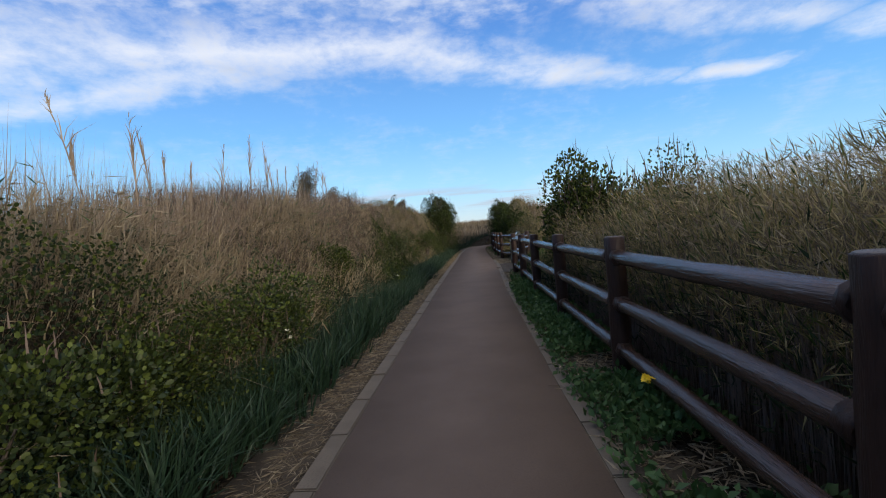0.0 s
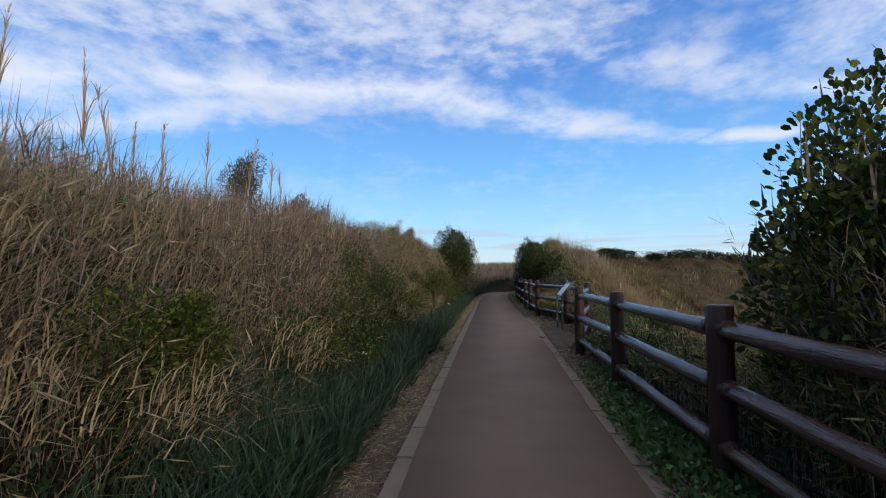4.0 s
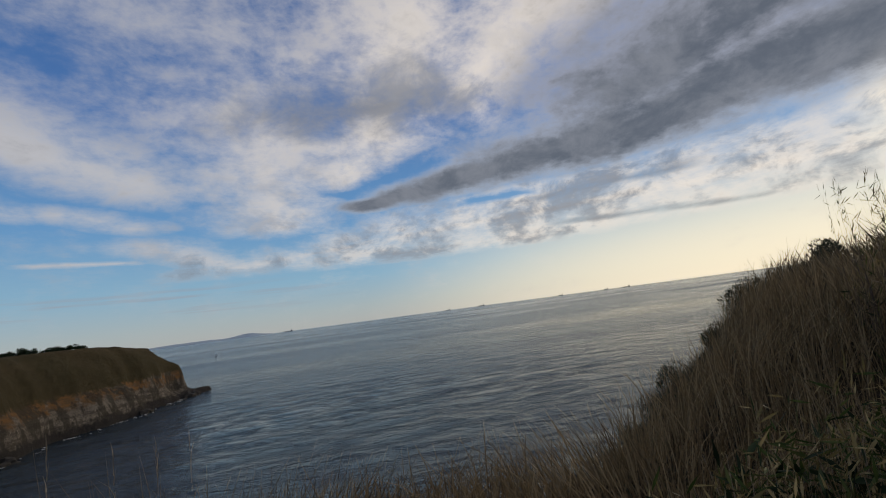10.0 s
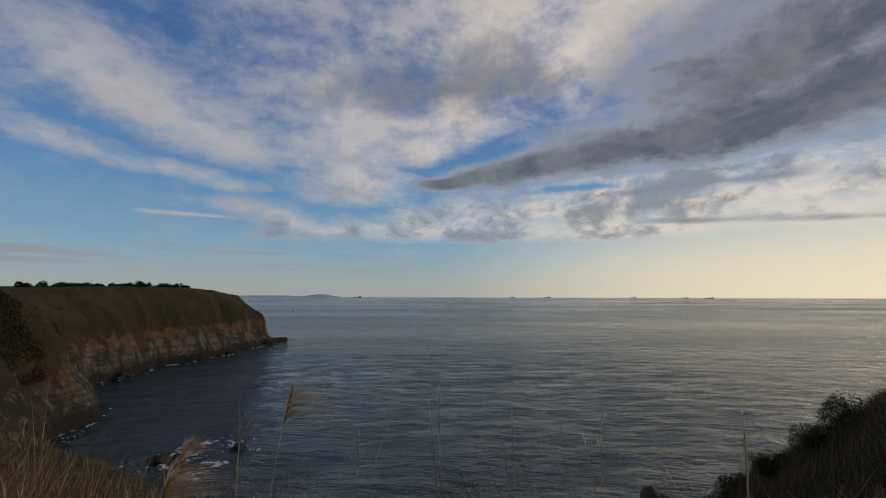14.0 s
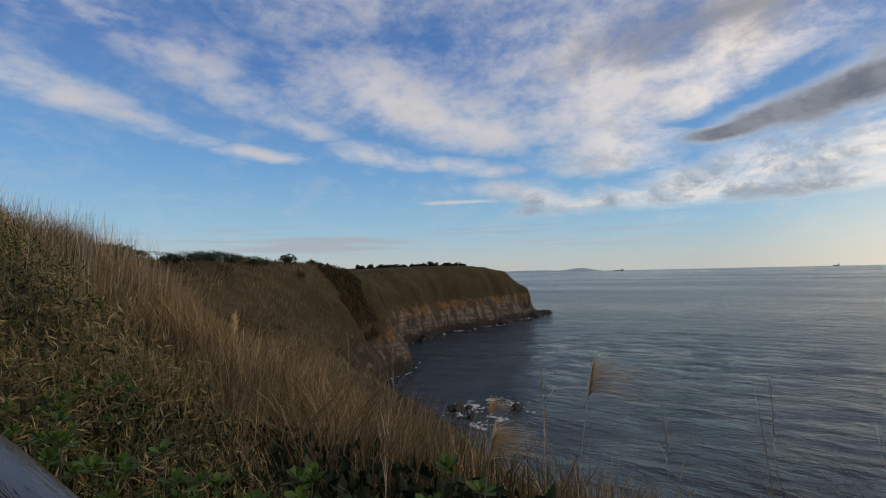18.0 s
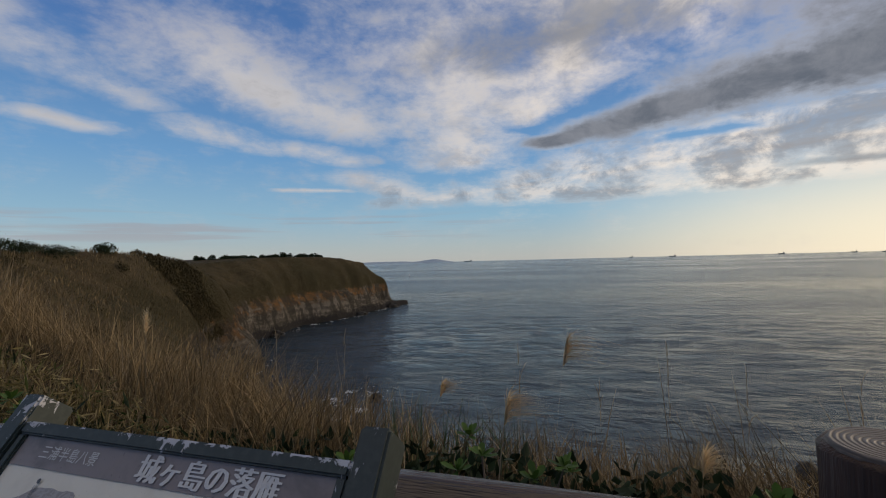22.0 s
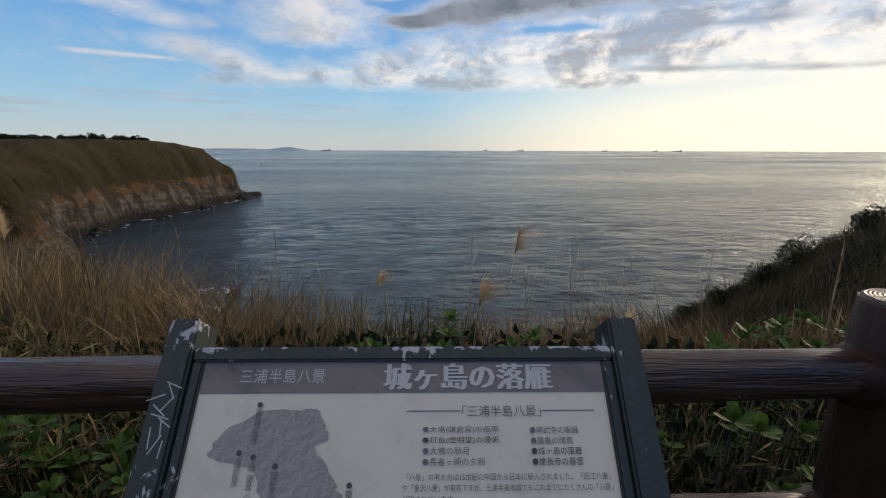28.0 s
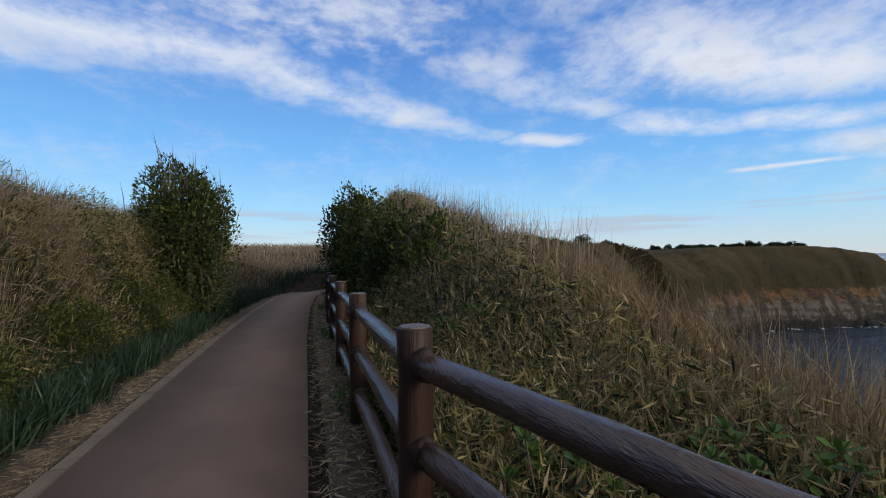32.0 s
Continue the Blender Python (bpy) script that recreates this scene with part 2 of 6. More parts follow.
# ================= materials =================
def material(name, colours, rough=0.8, scale=6.0, grain=40.0, bump=0.0, metal=0.0, island=0.0, spec=0.3, coords="Object", stretch=(1, 1, 1), trans=0.0):
    """colours: three base colours mixed by two noises, and by a random value per island."""
    m = bpy.data.materials.new(name)
    m.use_nodes = True
    t = m.node_tree
    p = t.nodes["Principled BSDF"]
    tc = t.nodes.new("ShaderNodeTexCoord")
    mp = t.nodes.new("ShaderNodeMapping")
    mp.inputs["Scale"].default_value = stretch
    t.links.new(tc.outputs[coords], mp.inputs[0])
    v = mp.outputs[0]
    a = noise_tex(t, v, scale, 5)
    b = noise_tex(t, v, grain, 3, 0.7)
    col = mixc(t, smooth(t, a, 0.35, 0.65), colours[0], colours[1])
    col = mixc(t, mth(t, "MULTIPLY", smooth(t, b, 0.45, 0.75), 0.7), col, colours[2])
    if island:
        g = t.nodes.new("ShaderNodeNewGeometry")
        ramp = t.nodes.new("ShaderNodeValToRGB")
        e = ramp.color_ramp.elements
        e[0].color, e[1].color = (*colours[0], 1), (*colours[2], 1)
        mid = ramp.color_ramp.elements.new(0.55)
        mid.color = (*colours[1], 1)
        t.links.new(g.outputs["Random Per Island"], ramp.inputs[0])
        col = mixc(t, island, col, ramp.outputs[0])
    t.links.new(col, p.inputs["Base Color"])
    if trans:
        tr = t.nodes.new("ShaderNodeBsdfTranslucent")
        ms = t.nodes.new("ShaderNodeMixShader")
        ms.inputs[0].default_value = trans
        t.links.new(col, tr.inputs[0])
        t.links.new(p.outputs[0], ms.inputs[1])
        t.links.new(tr.outputs[0], ms.inputs[2])
        t.links.new(ms.outputs[0], t.nodes["Material Output"].inputs[0])
    p.inputs["Roughness"].default_value = rough
    p.inputs["Metallic"].default_value = metal
    p.inputs["Specular IOR Level"].default_value = spec
    if bump:
        bn = t.nodes.new("ShaderNodeBump")
        bn.inputs["Strength"].default_value = 1.0
        bn.inputs["Distance"].default_value = bump
        h = mth(t, "ADD", mth(t, "MULTIPLY", a, 0.6), mth(t, "MULTIPLY", b, 0.4))
        t.links.new(h, bn.inputs["Height"])
        t.links.new(bn.outputs[0], p.inputs["Normal"])
    return m


M_EARTH = material("earth", ((.055, .042, .03), (.085, .065, .045), (.03, .025, .018)), .95, 3, 60, .02)
M_PATH = material("path_asphalt", ((.128, .092, .073), (.152, .110, .088), (.078, .057, .047)), .9, 1.2, 160, .004, spec=.25)
M_KERB = material("kerb_concrete", ((.155, .126, .098), (.128, .104, .082), (.080, .066, .050)), .9, 4, 90, .003)
M_STRAW = material("dry_grass", ((.125, .094, .062), (.27, .213, .142), (.47, .39, .272)), .75, .35, 9, island=.75, spec=.12, trans=.3)
M_REED = material("grey_brown_stalk", ((.22, .165, .12), (.34, .265, .195), (.47, .39, .295)), .8, .4, 9, island=.8, spec=.2, trans=.15)
M_GREEN = material("green_blade", ((.026, .054, .02), (.046, .086, .032), (.085, .125, .045)), .55, .5, 9, island=.7, trans=.15)
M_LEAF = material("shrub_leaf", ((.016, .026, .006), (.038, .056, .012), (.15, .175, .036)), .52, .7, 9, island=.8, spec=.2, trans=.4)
# dark leaf colour; also stands in for shade deep in banks and thickets
M_DARKLEAF = material("dark_or_shaded_leaf", ((.010, .018, .008), (.018, .031, .013), (.034, .052, .02)), .6, .7, 9, island=.8, spec=.15, trans=.1)
M_BAMBOO = material("bamboo_leaf", ((.026, .046, .011), (.055, .082, .02), (.125, .135, .042)), .55, .7, 9, island=.8, spec=.18, trans=.35)
M_PALE = material("pale_dry_blade", ((.20, .155, .095), (.31, .25, .16), (.46, .39, .265)), .6, .5, 9, island=.8, spec=.25, trans=.25)
M_THICK = material("olive_straw", ((.11, .09, .036), (.26, .205, .09), (.50, .41, .22)), .7, .6, 9, island=.85, spec=.1, trans=.4)
M_BLUFF = material("brown_scrub", ((.034, .028, .014), (.056, .045, .022), (.09, .07, .036)), .8, .3, 6, island=.8, spec=.1)
M_STRAP = material("strap_leaf", ((.012, .030, .016), (.020, .046, .025), (.036, .066, .035)), .5, .5, 9, island=.7)
M_WEED = material("weed_leaf", ((.035, .075, .02), (.055, .11, .03), (.09, .15, .045)), .6, .6, 9, island=.7, trans=.15)
M_LEAFMIX = material("glossy_leaf", ((.012, .020, .005), (.028, .043, .010), (.115, .145, .030)), .5, .7, 9, island=.8, spec=.22, trans=.15)
M_GREYLEAF = material("grey_twig_leaf", ((.06, .06, .045), (.1, .095, .07), (.15, .14, .1)), .8, .7, 9, island=.8)
M_TWIG = material("twig", ((.075, .055, .045), (.12, .09, .075), (.18, .14, .115)), .85, .7, 9, island=.8, spec=.15)
M_WOOD = material("fence_wood", ((.028, .015, .011), (.043, .023, .017), (.011, .007, .006)), .45, 6, 70, .014, stretch=(1, 1, .07), spec=.2)
M_RAIL = material("fence_rail_wood", ((.040, .022, .016), (.066, .036, .026), (.011, .007, .006)), .26, 9, 60, .018, stretch=(1, .06, 1), spec=.55)
M_CLIFFGRASS = material("tawny_grass", ((.10, .068, .034), (.24, .168, .086), (.46, .345, .195)), .75, .5, 9, island=.8, spec=.2, trans=.2)
M_ROSETTE = material("broad_leaf", ((.026, .056, .011), (.05, .105, .018), (.10, .175, .032)), .52, .9, 12, island=.6, spec=.2, trans=.25)
M_SLOPE2 = material("slope_olive_grass", ((.062, .05, .024), (.115, .092, .047), (.185, .15, .085)), .85, .25, 6, island=.7, spec=.1, trans=.1)
M_SLOPE = material("slope_dry_grass", ((.072, .051, .026), (.16, .116, .062), (.33, .25, .142)), .8, .25, 6, island=.7, spec=.15, trans=.1)
# dry grass with the spur's shade put into its colour
M_SPUR = material("spur_shaded_dry_grass", ((.055, .042, .024), (.11, .085, .05), (.2, .16, .1)), .85, .25, 6, island=.7, spec=.1)
M_BARK = material("bark", ((.07, .055, .045), (.1, .08, .065), (.04, .032, .026)), .9, 6, 40, .01)


# ================= building helpers =================
def part(name, bm, mat, parent=None, label=""):
    me = bpy.data.meshes.new(name)
    bm.to_mesh(me)
    bm.free()
    me.materials.append(mat)
    ob = new(name, me)
    if parent is not None:
        ob.parent = parent
    if label:
        ob["label"] = label
    return ob


def thing(name, label, category, m=None, group="", kind=""):
    ob = new(name)
    ob.empty_display_size = 0.1
    if m is not None:
        ob.matrix_basis = m
    return tagged(ob, label, category, group, kind)


def fast_mesh(name, co, quads=None, tris=None, mat=None, smooth_shade=False):
    """A mesh from arrays of corners, quads and triangles."""
    me = bpy.data.meshes.new(name)
    loops, starts, n = [], [], 0
    if quads is not None and len(quads):
        loops.append(np.asarray(quads).ravel())
        starts.append(np.arange(len(quads)) * 4)
        n = len(quads) * 4
    if tris is not None and len(tris):
        loops.append(np.asarray(tris).ravel())
        starts.append(n + np.arange(len(tris)) * 3)
    loops, starts = np.concatenate(loops).astype(np.int32), np.concatenate(starts).astype(np.int32)
    me.vertices.add(len(co))
    me.vertices.foreach_set("co", np.asarray(co, np.float32).ravel())
    me.loops.add(len(loops))
    me.loops.foreach_set("vertex_index", loops)
    me.polygons.add(len(starts))
    me.polygons.foreach_set("loop_start", starts)
    if smooth_shade:
        me.polygons.foreach_set("use_smooth", np.ones(len(starts), bool))
    me.update(calc_edges=True)
    if mat is not None:
        me.materials.append(mat)
    return new(name, me)


def sstep(a, b, x):
    t = np.clip((x - a) / (b - a), 0, 1)
    return t * t * (3 - 2 * t)


# ================= the plan =================
PATH = [(-12, .22, .86), (3, .37, .86), (9, .49, .88), (12, .59, .91), (15, .68, .93), (20, .79, .90), (25, .86, .88), (30, 1.05, .84), (34, 1.35, .80), (37, 1.95, .75), (39, 3.1, .70), (40.5, 5.2, .65), (42, 8, .65)]
PY = np.array([p[0] for p in PATH])
PX = np.array([p[1] for p in PATH])
PW = np.array([p[2] for p in PATH])
POSTS = [(1.50, -3.85), (1.53, -1.58), (1.57, .68), (1.63, 2.95), (1.66, 5.17), (1.69, 7.36), (1.75, 9.63), (1.80, 11.79), (2.51, 14.18), (2.47, 16.30), (1.98, 18.41), (1.99, 20.45), (2.02, 22.5), (2.06, 24.55), (2.12, 26.6), (2.20, 28.65), (2.33, 30.7), (2.55, 32.7), (2.95, 34.7), (3.6, 36.6)]
FX = np.array([p[0] for p in POSTS])
FY = np.array([p[1] for p in POSTS])
SEA = -22.0
SHORE = np.array([(20, -400), (28, -120), (40, -60), (46, -25), (43, -8), (37, 3), (34.5, 13), (35.5, 25), (39, 33), (43.5, 42), (49, 53), (54.5, 64), (61, 74), (72, 81), (84, 84), (88, 87.5), (92, 96), (103, 108), (114, 111), (126, 111), (145, 113), (170, 108), (205, 107.5), (218, 102.5), (225, 104.5), (216, 119), (197, 150), (150, 210), (90, 300), (-60, 420), (-400, 520), (-5200, 1200)], float)


def value_noise(x, y, s, seed=0):
    """Smooth value noise in numpy, about -1 to 1."""
    x, y = x / s, y / s
    i, j = np.floor(x).astype(np.int64), np.floor(y).astype(np.int64)
    u, v = x - i, y - j
    u, v = u * u * (3 - 2 * u), v * v * (3 - 2 * v)

    def h(a, b):
        n = (a * 374761393 + b * 668265263 + seed * 974711) & 0x7FFFFFFF
        n = ((n ^ (n >> 13)) * 1274126177) & 0x7FFFFFFF
        return (n & 0xFFFF) / 32767.5 - 1
    return (h(i, j) * (1 - u) + h(i + 1, j) * u) * (1 - v) + (h(i, j + 1) * (1 - u) + h(i + 1, j + 1) * u) * v


def shore_dist(x, y):
    """Metres inland from the water's edge (negative out at sea)."""
    best = np.full(x.shape, 1e9)
    inside = np.zeros(x.shape, bool)
    px, py = np.append(SHORE[:, 0], [-5200, -5200, 20]), np.append(SHORE[:, 1], [1200, -5200, -5200])
    for k in range(len(px)):
        ax, ay, bx, by = px[k], py[k], px[(k + 1) % len(px)], py[(k + 1) % len(px)]
        if k < len(SHORE) - 1:
            dx, dy = bx - ax, by - ay
            t = np.clip(((x - ax) * dx + (y - ay) * dy) / (dx * dx + dy * dy), 0, 1)
            best = np.minimum(best, np.hypot(x - ax - t * dx, y - ay - t * dy))
        with np.errstate(divide="ignore", invalid="ignore"):
            cross = ((ay > y) != (by > y)) & (x < (bx - ax) * (y - ay) / (by - ay) + ax)
        inside ^= cross
    return np.where(inside, best, -best)


def ground(x, y):
    """Height of the bare ground."""
    x, y = np.asarray(x, float), np.asarray(y, float)
    d = shore_dist(x, y)
    d = d + 1.6 * value_noise(x, y, 9, 3) * sstep(60, 90, x + y) + .8 * value_noise(x, y, 4, 4) * sstep(20, 40, x)
    d = d - 3.2 * np.maximum(0, value_noise(x, y * .4, 7, 14) - .25) * sstep(70, 90, x)
    q = x + y
    rdg = np.interp(q, [40, 70, 98, 128, 160, 185, 215, 270, 330], [30, 33, 36, 24, 15, 17, 19, 16, 12])
    pw = np.interp(q, [40, 80, 120, 170], [1.8, 1.35, .75, .5])
    south = 1 - sstep(np.interp(x, [6, 11], [1.5, -.5]), np.interp(x, [6, 11], [10.5, 10]), y)
    nose = np.exp(-((x - 70) ** 2 + (y - 86) ** 2) / 17 ** 2)
    rdg = rdg * (1 - nose) + 13 * nose
    pw = pw * (1 - nose) + .55 * nose
    rdg = rdg * (1 - south) + 24 * south
    pw = pw * (1 - south) + .85 * south
    top = (1.85 + .85 * sstep(7, 3, x) * sstep(22, 28, y)) * sstep(15.5, 27, y) + 2.6 * sstep(32, 52, y) * (.45 + .55 * sstep(8, 24, x)) * (1 - .85 * sstep(48, 76, x)) + 1.6 * sstep(95, 140, x) - 2.6 * sstep(178, 204, x) + (1.0 + .8 * sstep(12, 5, x)) * south + .8 * value_noise(x, y, 40, 8) * sstep(30, 60, q)
    rock0 = np.interp(q, [60, 110, 170, 215], [-14, -12.5, -12, -9.8]) - 8 * sstep(190, 203, x)
    up = np.clip((d - 5) / (rdg - 5), 0, 1)
    z = rock0 + (top - rock0) * up ** pw
    face = np.clip(d / 5, 0, 1)
    z = np.where(d < 5, -23.5 + (rock0 + 23.5) * face ** .45, z)
    z = np.where(d < 0, -23.5 - np.minimum(-d * .3, 6), z)
    # path bed, with the fence's verge
    pc, ph = np.interp(y, PY, PX), np.interp(y, PY, PW)
    fx = np.interp(y, FY, FX)
    right = np.where(x > pc, 1.0, 0.0)
    off = np.where(x > pc, x - np.maximum(fx + np.interp(y, [16, 22], [1.1, .25]), pc + ph + .3), (pc - ph - .25) - x)
    bed = 1 - sstep(0, np.where(right > 0, np.interp(y, [16, 22], [3.0, 1.5]), 1.0), off)
    # bank beside the path
    crest = np.interp(y, [-12, 2, 6, 11, 16, 22, 30, 36, 40], [1.5, 1.42, 1.42, 1.75, 1.95, 2.0, 2.0, 1.5, 1.0])
    bank = crest * sstep(.75, np.interp(y, [10, 18], [2.6, 2.1]), off) + .25 * value_noise(x, y, 2.5, 1) * sstep(.6, 2, off) - .4 * sstep(6, 20, off)
    zl = bank
    zr = np.where(y > 8, np.maximum(z, -30), z) * (1 - bed)
    out = np.where(x > pc, zr, zl)
    beyond = sstep(36, 40, y)
    out = np.where((x <= pc) & (y > 36), np.maximum(out * (1 - beyond) + beyond * (.85 + 1.1 * sstep(39.5, 45, y)), 0), out)
    fade = sstep(25, 80, -x)
    return out * (1 - fade) + fade * (1.2 + 2 * value_noise(x, y, 60, 6))


def axis(*runs):
    """Grid lines from runs of (start, end, step)."""
    a = []
    for lo, hi, st in runs:
        a.append(np.arange(lo, hi, st))
    return np.concatenate(a + [[runs[-1][1]]])


def build_ground():
    xs = axis((-4900, -900, 1000), (-900, -100, 100), (-100, -24, 8), (-24, -7, 1.0), (-7, 9, .25), (9, 40, .9), (40, 230, 1.5), (230, 300, 20))
    ys = axis((-4900, -900, 1000), (-900, -100, 100), (-100, -30, 7), (-30, -8, 1.0), (-8, 40, .4), (40, 140, 1.2), (140, 240, 5), (240, 900, 60), (900, 4900, 1000))
    gx, gy = np.meshgrid(xs, ys)
    z = ground(gx, gy)
    co = np.stack([gx, gy, z], -1).reshape(-1, 3)
    n = len(xs)
    i = (np.arange(len(ys) - 1)[:, None] * n + np.arange(n - 1)[None]).ravel()
    quads = np.stack([i, i + 1, i + n + 1, i + n], 1)
    ob = fast_mesh("ground", co, quads, mat=M_LAND, smooth_shade=True)
    tagged(ob, "grassy coastal headland ground falling to rocky cliffs", "ground", kind="structure")


def land_material():
    m = bpy.data.materials.new("headland")
    m.use_nodes = True
    t = m.node_tree
    p = t.nodes["Principled BSDF"]
    g = t.nodes.new("ShaderNodeNewGeometry")
    sep = t.nodes.new("ShaderNodeSeparateXYZ")
    t.links.new(g.outputs["Position"], sep.inputs[0])
    sn = t.nodes.new("ShaderNodeSeparateXYZ")
    t.links.new(g.outputs["Normal"], sn.inputs[0])
    pos = g.outputs["Position"]
    n1, n2, n3 = noise_tex(t, pos, .06, 5, .6), noise_tex(t, pos, .5, 6, .65), noise_tex(t, pos, 4, 4, .7)
    tawny = mixc(t, smooth(t, n2, .35, .65), (.12, .092, .054), (.08, .062, .036))
    olive = mixc(t, smooth(t, n2, .35, .65), (.088, .067, .036), (.06, .048, .026))
    away = smooth(t, mth(t, "ADD", sep.outputs[0], mth(t, "MULTIPLY", n1, 20)), 66, 90)
    grass = mixc(t, away, tawny, olive)
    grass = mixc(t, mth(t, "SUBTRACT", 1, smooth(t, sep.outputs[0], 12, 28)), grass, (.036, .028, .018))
    grass = mixc(t, mth(t, "MULTIPLY", smooth(t, n1, .5, .62), .6), grass, (.05, .045, .022))
    grass = mixc(t, mth(t, "MULTIPLY", smooth(t, n3, .5, .8), mth(t, "MULTIPLY", smooth(t, sep.outputs[0], 12, 28), .5)), grass, (.12, .092, .05))
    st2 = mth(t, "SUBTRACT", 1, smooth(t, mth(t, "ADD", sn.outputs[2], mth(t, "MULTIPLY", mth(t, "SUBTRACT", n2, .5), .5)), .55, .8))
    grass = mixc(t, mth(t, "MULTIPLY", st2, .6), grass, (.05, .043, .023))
    mp = t.nodes.new("ShaderNodeMapping")
    mp.inputs["Scale"].default_value = (.12, .12, .9)
    t.links.new(pos, mp.inputs[0])
    strat = noise_tex(t, mp.outputs[0], 1, 6, .7)
    zz = mth(t, "ADD", sep.outputs[2], mth(t, "MULTIPLY", mth(t, "SUBTRACT", n2, .5), 6))
    rock = mixc(t, smooth(t, strat, .4, .6), (.085, .073, .06), (.205, .178, .145))
    rock = mixc(t, smooth(t, n3, .5, .62), rock, (.055, .047, .038))
    rock = mixc(t, smooth(t, noise_tex(t, pos, .9, 6, .7), .54, .66), rock, (.27, .235, .19))
    ochre = mixc(t, smooth(t, strat, .42, .58), (.20, .105, .042), (.13, .080, .042))
    rock = mixc(t, mth(t, "MULTIPLY", smooth(t, zz, -15.2, -12.8), smooth(t, noise_tex(t, pos, .16, 5, .6), .40, .56)), rock, ochre)
    near = mth(t, "SUBTRACT", 1, smooth(t, sep.outputs[0], 66, 84))
    rock = mixc(t, mth(t, "MULTIPLY", near, smooth(t, n2, .36, .5)), rock, (.05, .04, .03))
    mc = t.nodes.new("ShaderNodeMapping")
    mc.inputs["Scale"].default_value = (.16, .16, .035)
    t.links.new(pos, mc.inputs[0])
    # upright dark lines paint the shade of clefts into the rock colour
    stain_or_shade = smooth(t, noise_tex(t, mc.outputs[0], 1.7, 6, .65), .48, .55)
    rock = mixc(t, mth(t, "MULTIPLY", stain_or_shade, .8), rock, (.045, .04, .032))
    low = mth(t, "SUBTRACT", 1, smooth(t, zz, -20.2, -18.0))
    rock = mixc(t, low, rock, (.035, .032, .03))
    k = mth(t, "SUBTRACT", 1, smooth(t, zz, -11.0, -9.9))
    steep = mth(t, "SUBTRACT", 1, smooth(t, sn.outputs[2], .45, .7))
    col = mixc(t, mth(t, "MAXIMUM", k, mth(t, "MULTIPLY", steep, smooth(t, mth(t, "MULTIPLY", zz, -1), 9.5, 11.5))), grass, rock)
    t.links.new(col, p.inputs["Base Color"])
    p.inputs["Roughness"].default_value = .95
    p.inputs["Specular IOR Level"].default_value = .1
    bn = t.nodes.new("ShaderNodeBump")
    bn.inputs["Distance"].default_value = 1.0
    t.links.new(mth(t, "ADD", mth(t, "MULTIPLY", n2, 1.5), mth(t, "MULTIPLY", n3, .5)), bn.inputs["Height"])
    t.links.new(bn.outputs[0], p.inputs["Normal"])
    return m


M_LAND = land_material()
build_ground()


def sea_material():
    m = bpy.data.materials.new("sea_water")
    m.use_nodes = True
    t = m.node_tree
    p = t.nodes["Principled BSDF"]
    g = t.nodes.new("ShaderNodeNewGeometry")
    pos = g.outputs["Position"]
    mp = t.nodes.new("ShaderNodeMapping")
    mp.inputs["Rotation"].default_value = (0, 0, radians(20))
    mp.inputs["Scale"].default_value = (.5, .2, 1)
    t.links.new(pos, mp.inputs[0])
    v = mp.outputs[0]
    chop, swell, long, group = noise_tex(t, v, 1.5, 4, .62), noise_tex(t, v, .38, 4, .55), noise_tex(t, v, .10, 4, .6), noise_tex(t, v, .022, 5, .65)
    patch = noise_tex(t, v, .012, 5, .6)
    t.links.new(mixc(t, smooth(t, patch, .38, .66), (.017, .032, .046), (.026, .044, .060)), p.inputs["Base Color"])
    rr = t.nodes.new("ShaderNodeMapRange")
    rr.inputs[1].default_value, rr.inputs[2].default_value, rr.inputs[3].default_value, rr.inputs[4].default_value = .35, .68, .07, .26
    t.links.new(patch, rr.inputs[0])
    t.links.new(rr.outputs[0], p.inputs["Roughness"])
    p.inputs["IOR"].default_value = 1.333
    bn = t.nodes.new("ShaderNodeBump")
    bn.inputs["Distance"].default_value = 2.2
    bn.inputs["Strength"].default_value = 1.0
    h = mth(t, "ADD", mth(t, "MULTIPLY", swell, 1.35), mth(t, "MULTIPLY", chop, .42))
    h = mth(t, "ADD", h, mth(t, "MULTIPLY", long, 1.2))
    h = mth(t, "ADD", h, mth(t, "MULTIPLY", group, 1.0))
    t.links.new(mth(t, "ADD", h, mth(t, "MULTIPLY", noise_tex(t, pos, 2.4, 3, .6), .05)), bn.inputs["Height"])
    t.links.new(bn.outputs[0], p.inputs["Normal"])
    return m


def build_sea():
    xs = axis((-900, 0, 900), (0, 34, 34), (34, 250, 1.3), (250, 400, 50), (400, 600, 200), (600, 1600, 1000), (1600, 4800, 3200))
    ys = axis((-4800, -1600, 3200), (-1600, -400, 1200), (-400, -70, 110), (-70, 190, 1.3), (190, 400, 70), (400, 1600, 1200), (1600, 4800, 3200))
    gx, gy = np.meshgrid(xs, ys)
    u, v = gx * .94 + gy * .34, gy * .94 - gx * .34
    amp = .19 * sstep(1, 14, -shore_dist(gx, gy)) * sstep(34, 40, gx) * sstep(250, 130, gx) * sstep(-70, -40, gy) * sstep(190, 150, gy)
    z = SEA + amp * (value_noise(u, v * .45, 3.4, 81) + .6 * value_noise(u, v * .6, 6.5, 82) + .35 * value_noise(u, v, 14, 83))
    n = len(xs)
    i = (np.arange(len(ys) - 1)[:, None] * n + np.arange(n - 1)[None]).ravel()
    return fast_mesh("water", np.stack([gx, gy, z], -1).reshape(-1, 3), np.stack([i, i + 1, i + n + 1, i + n], 1), mat=sea_material(), smooth_shade=True)


tagged(build_sea(), "grey-blue rippled open sea under low sun", "sea", kind="structure")


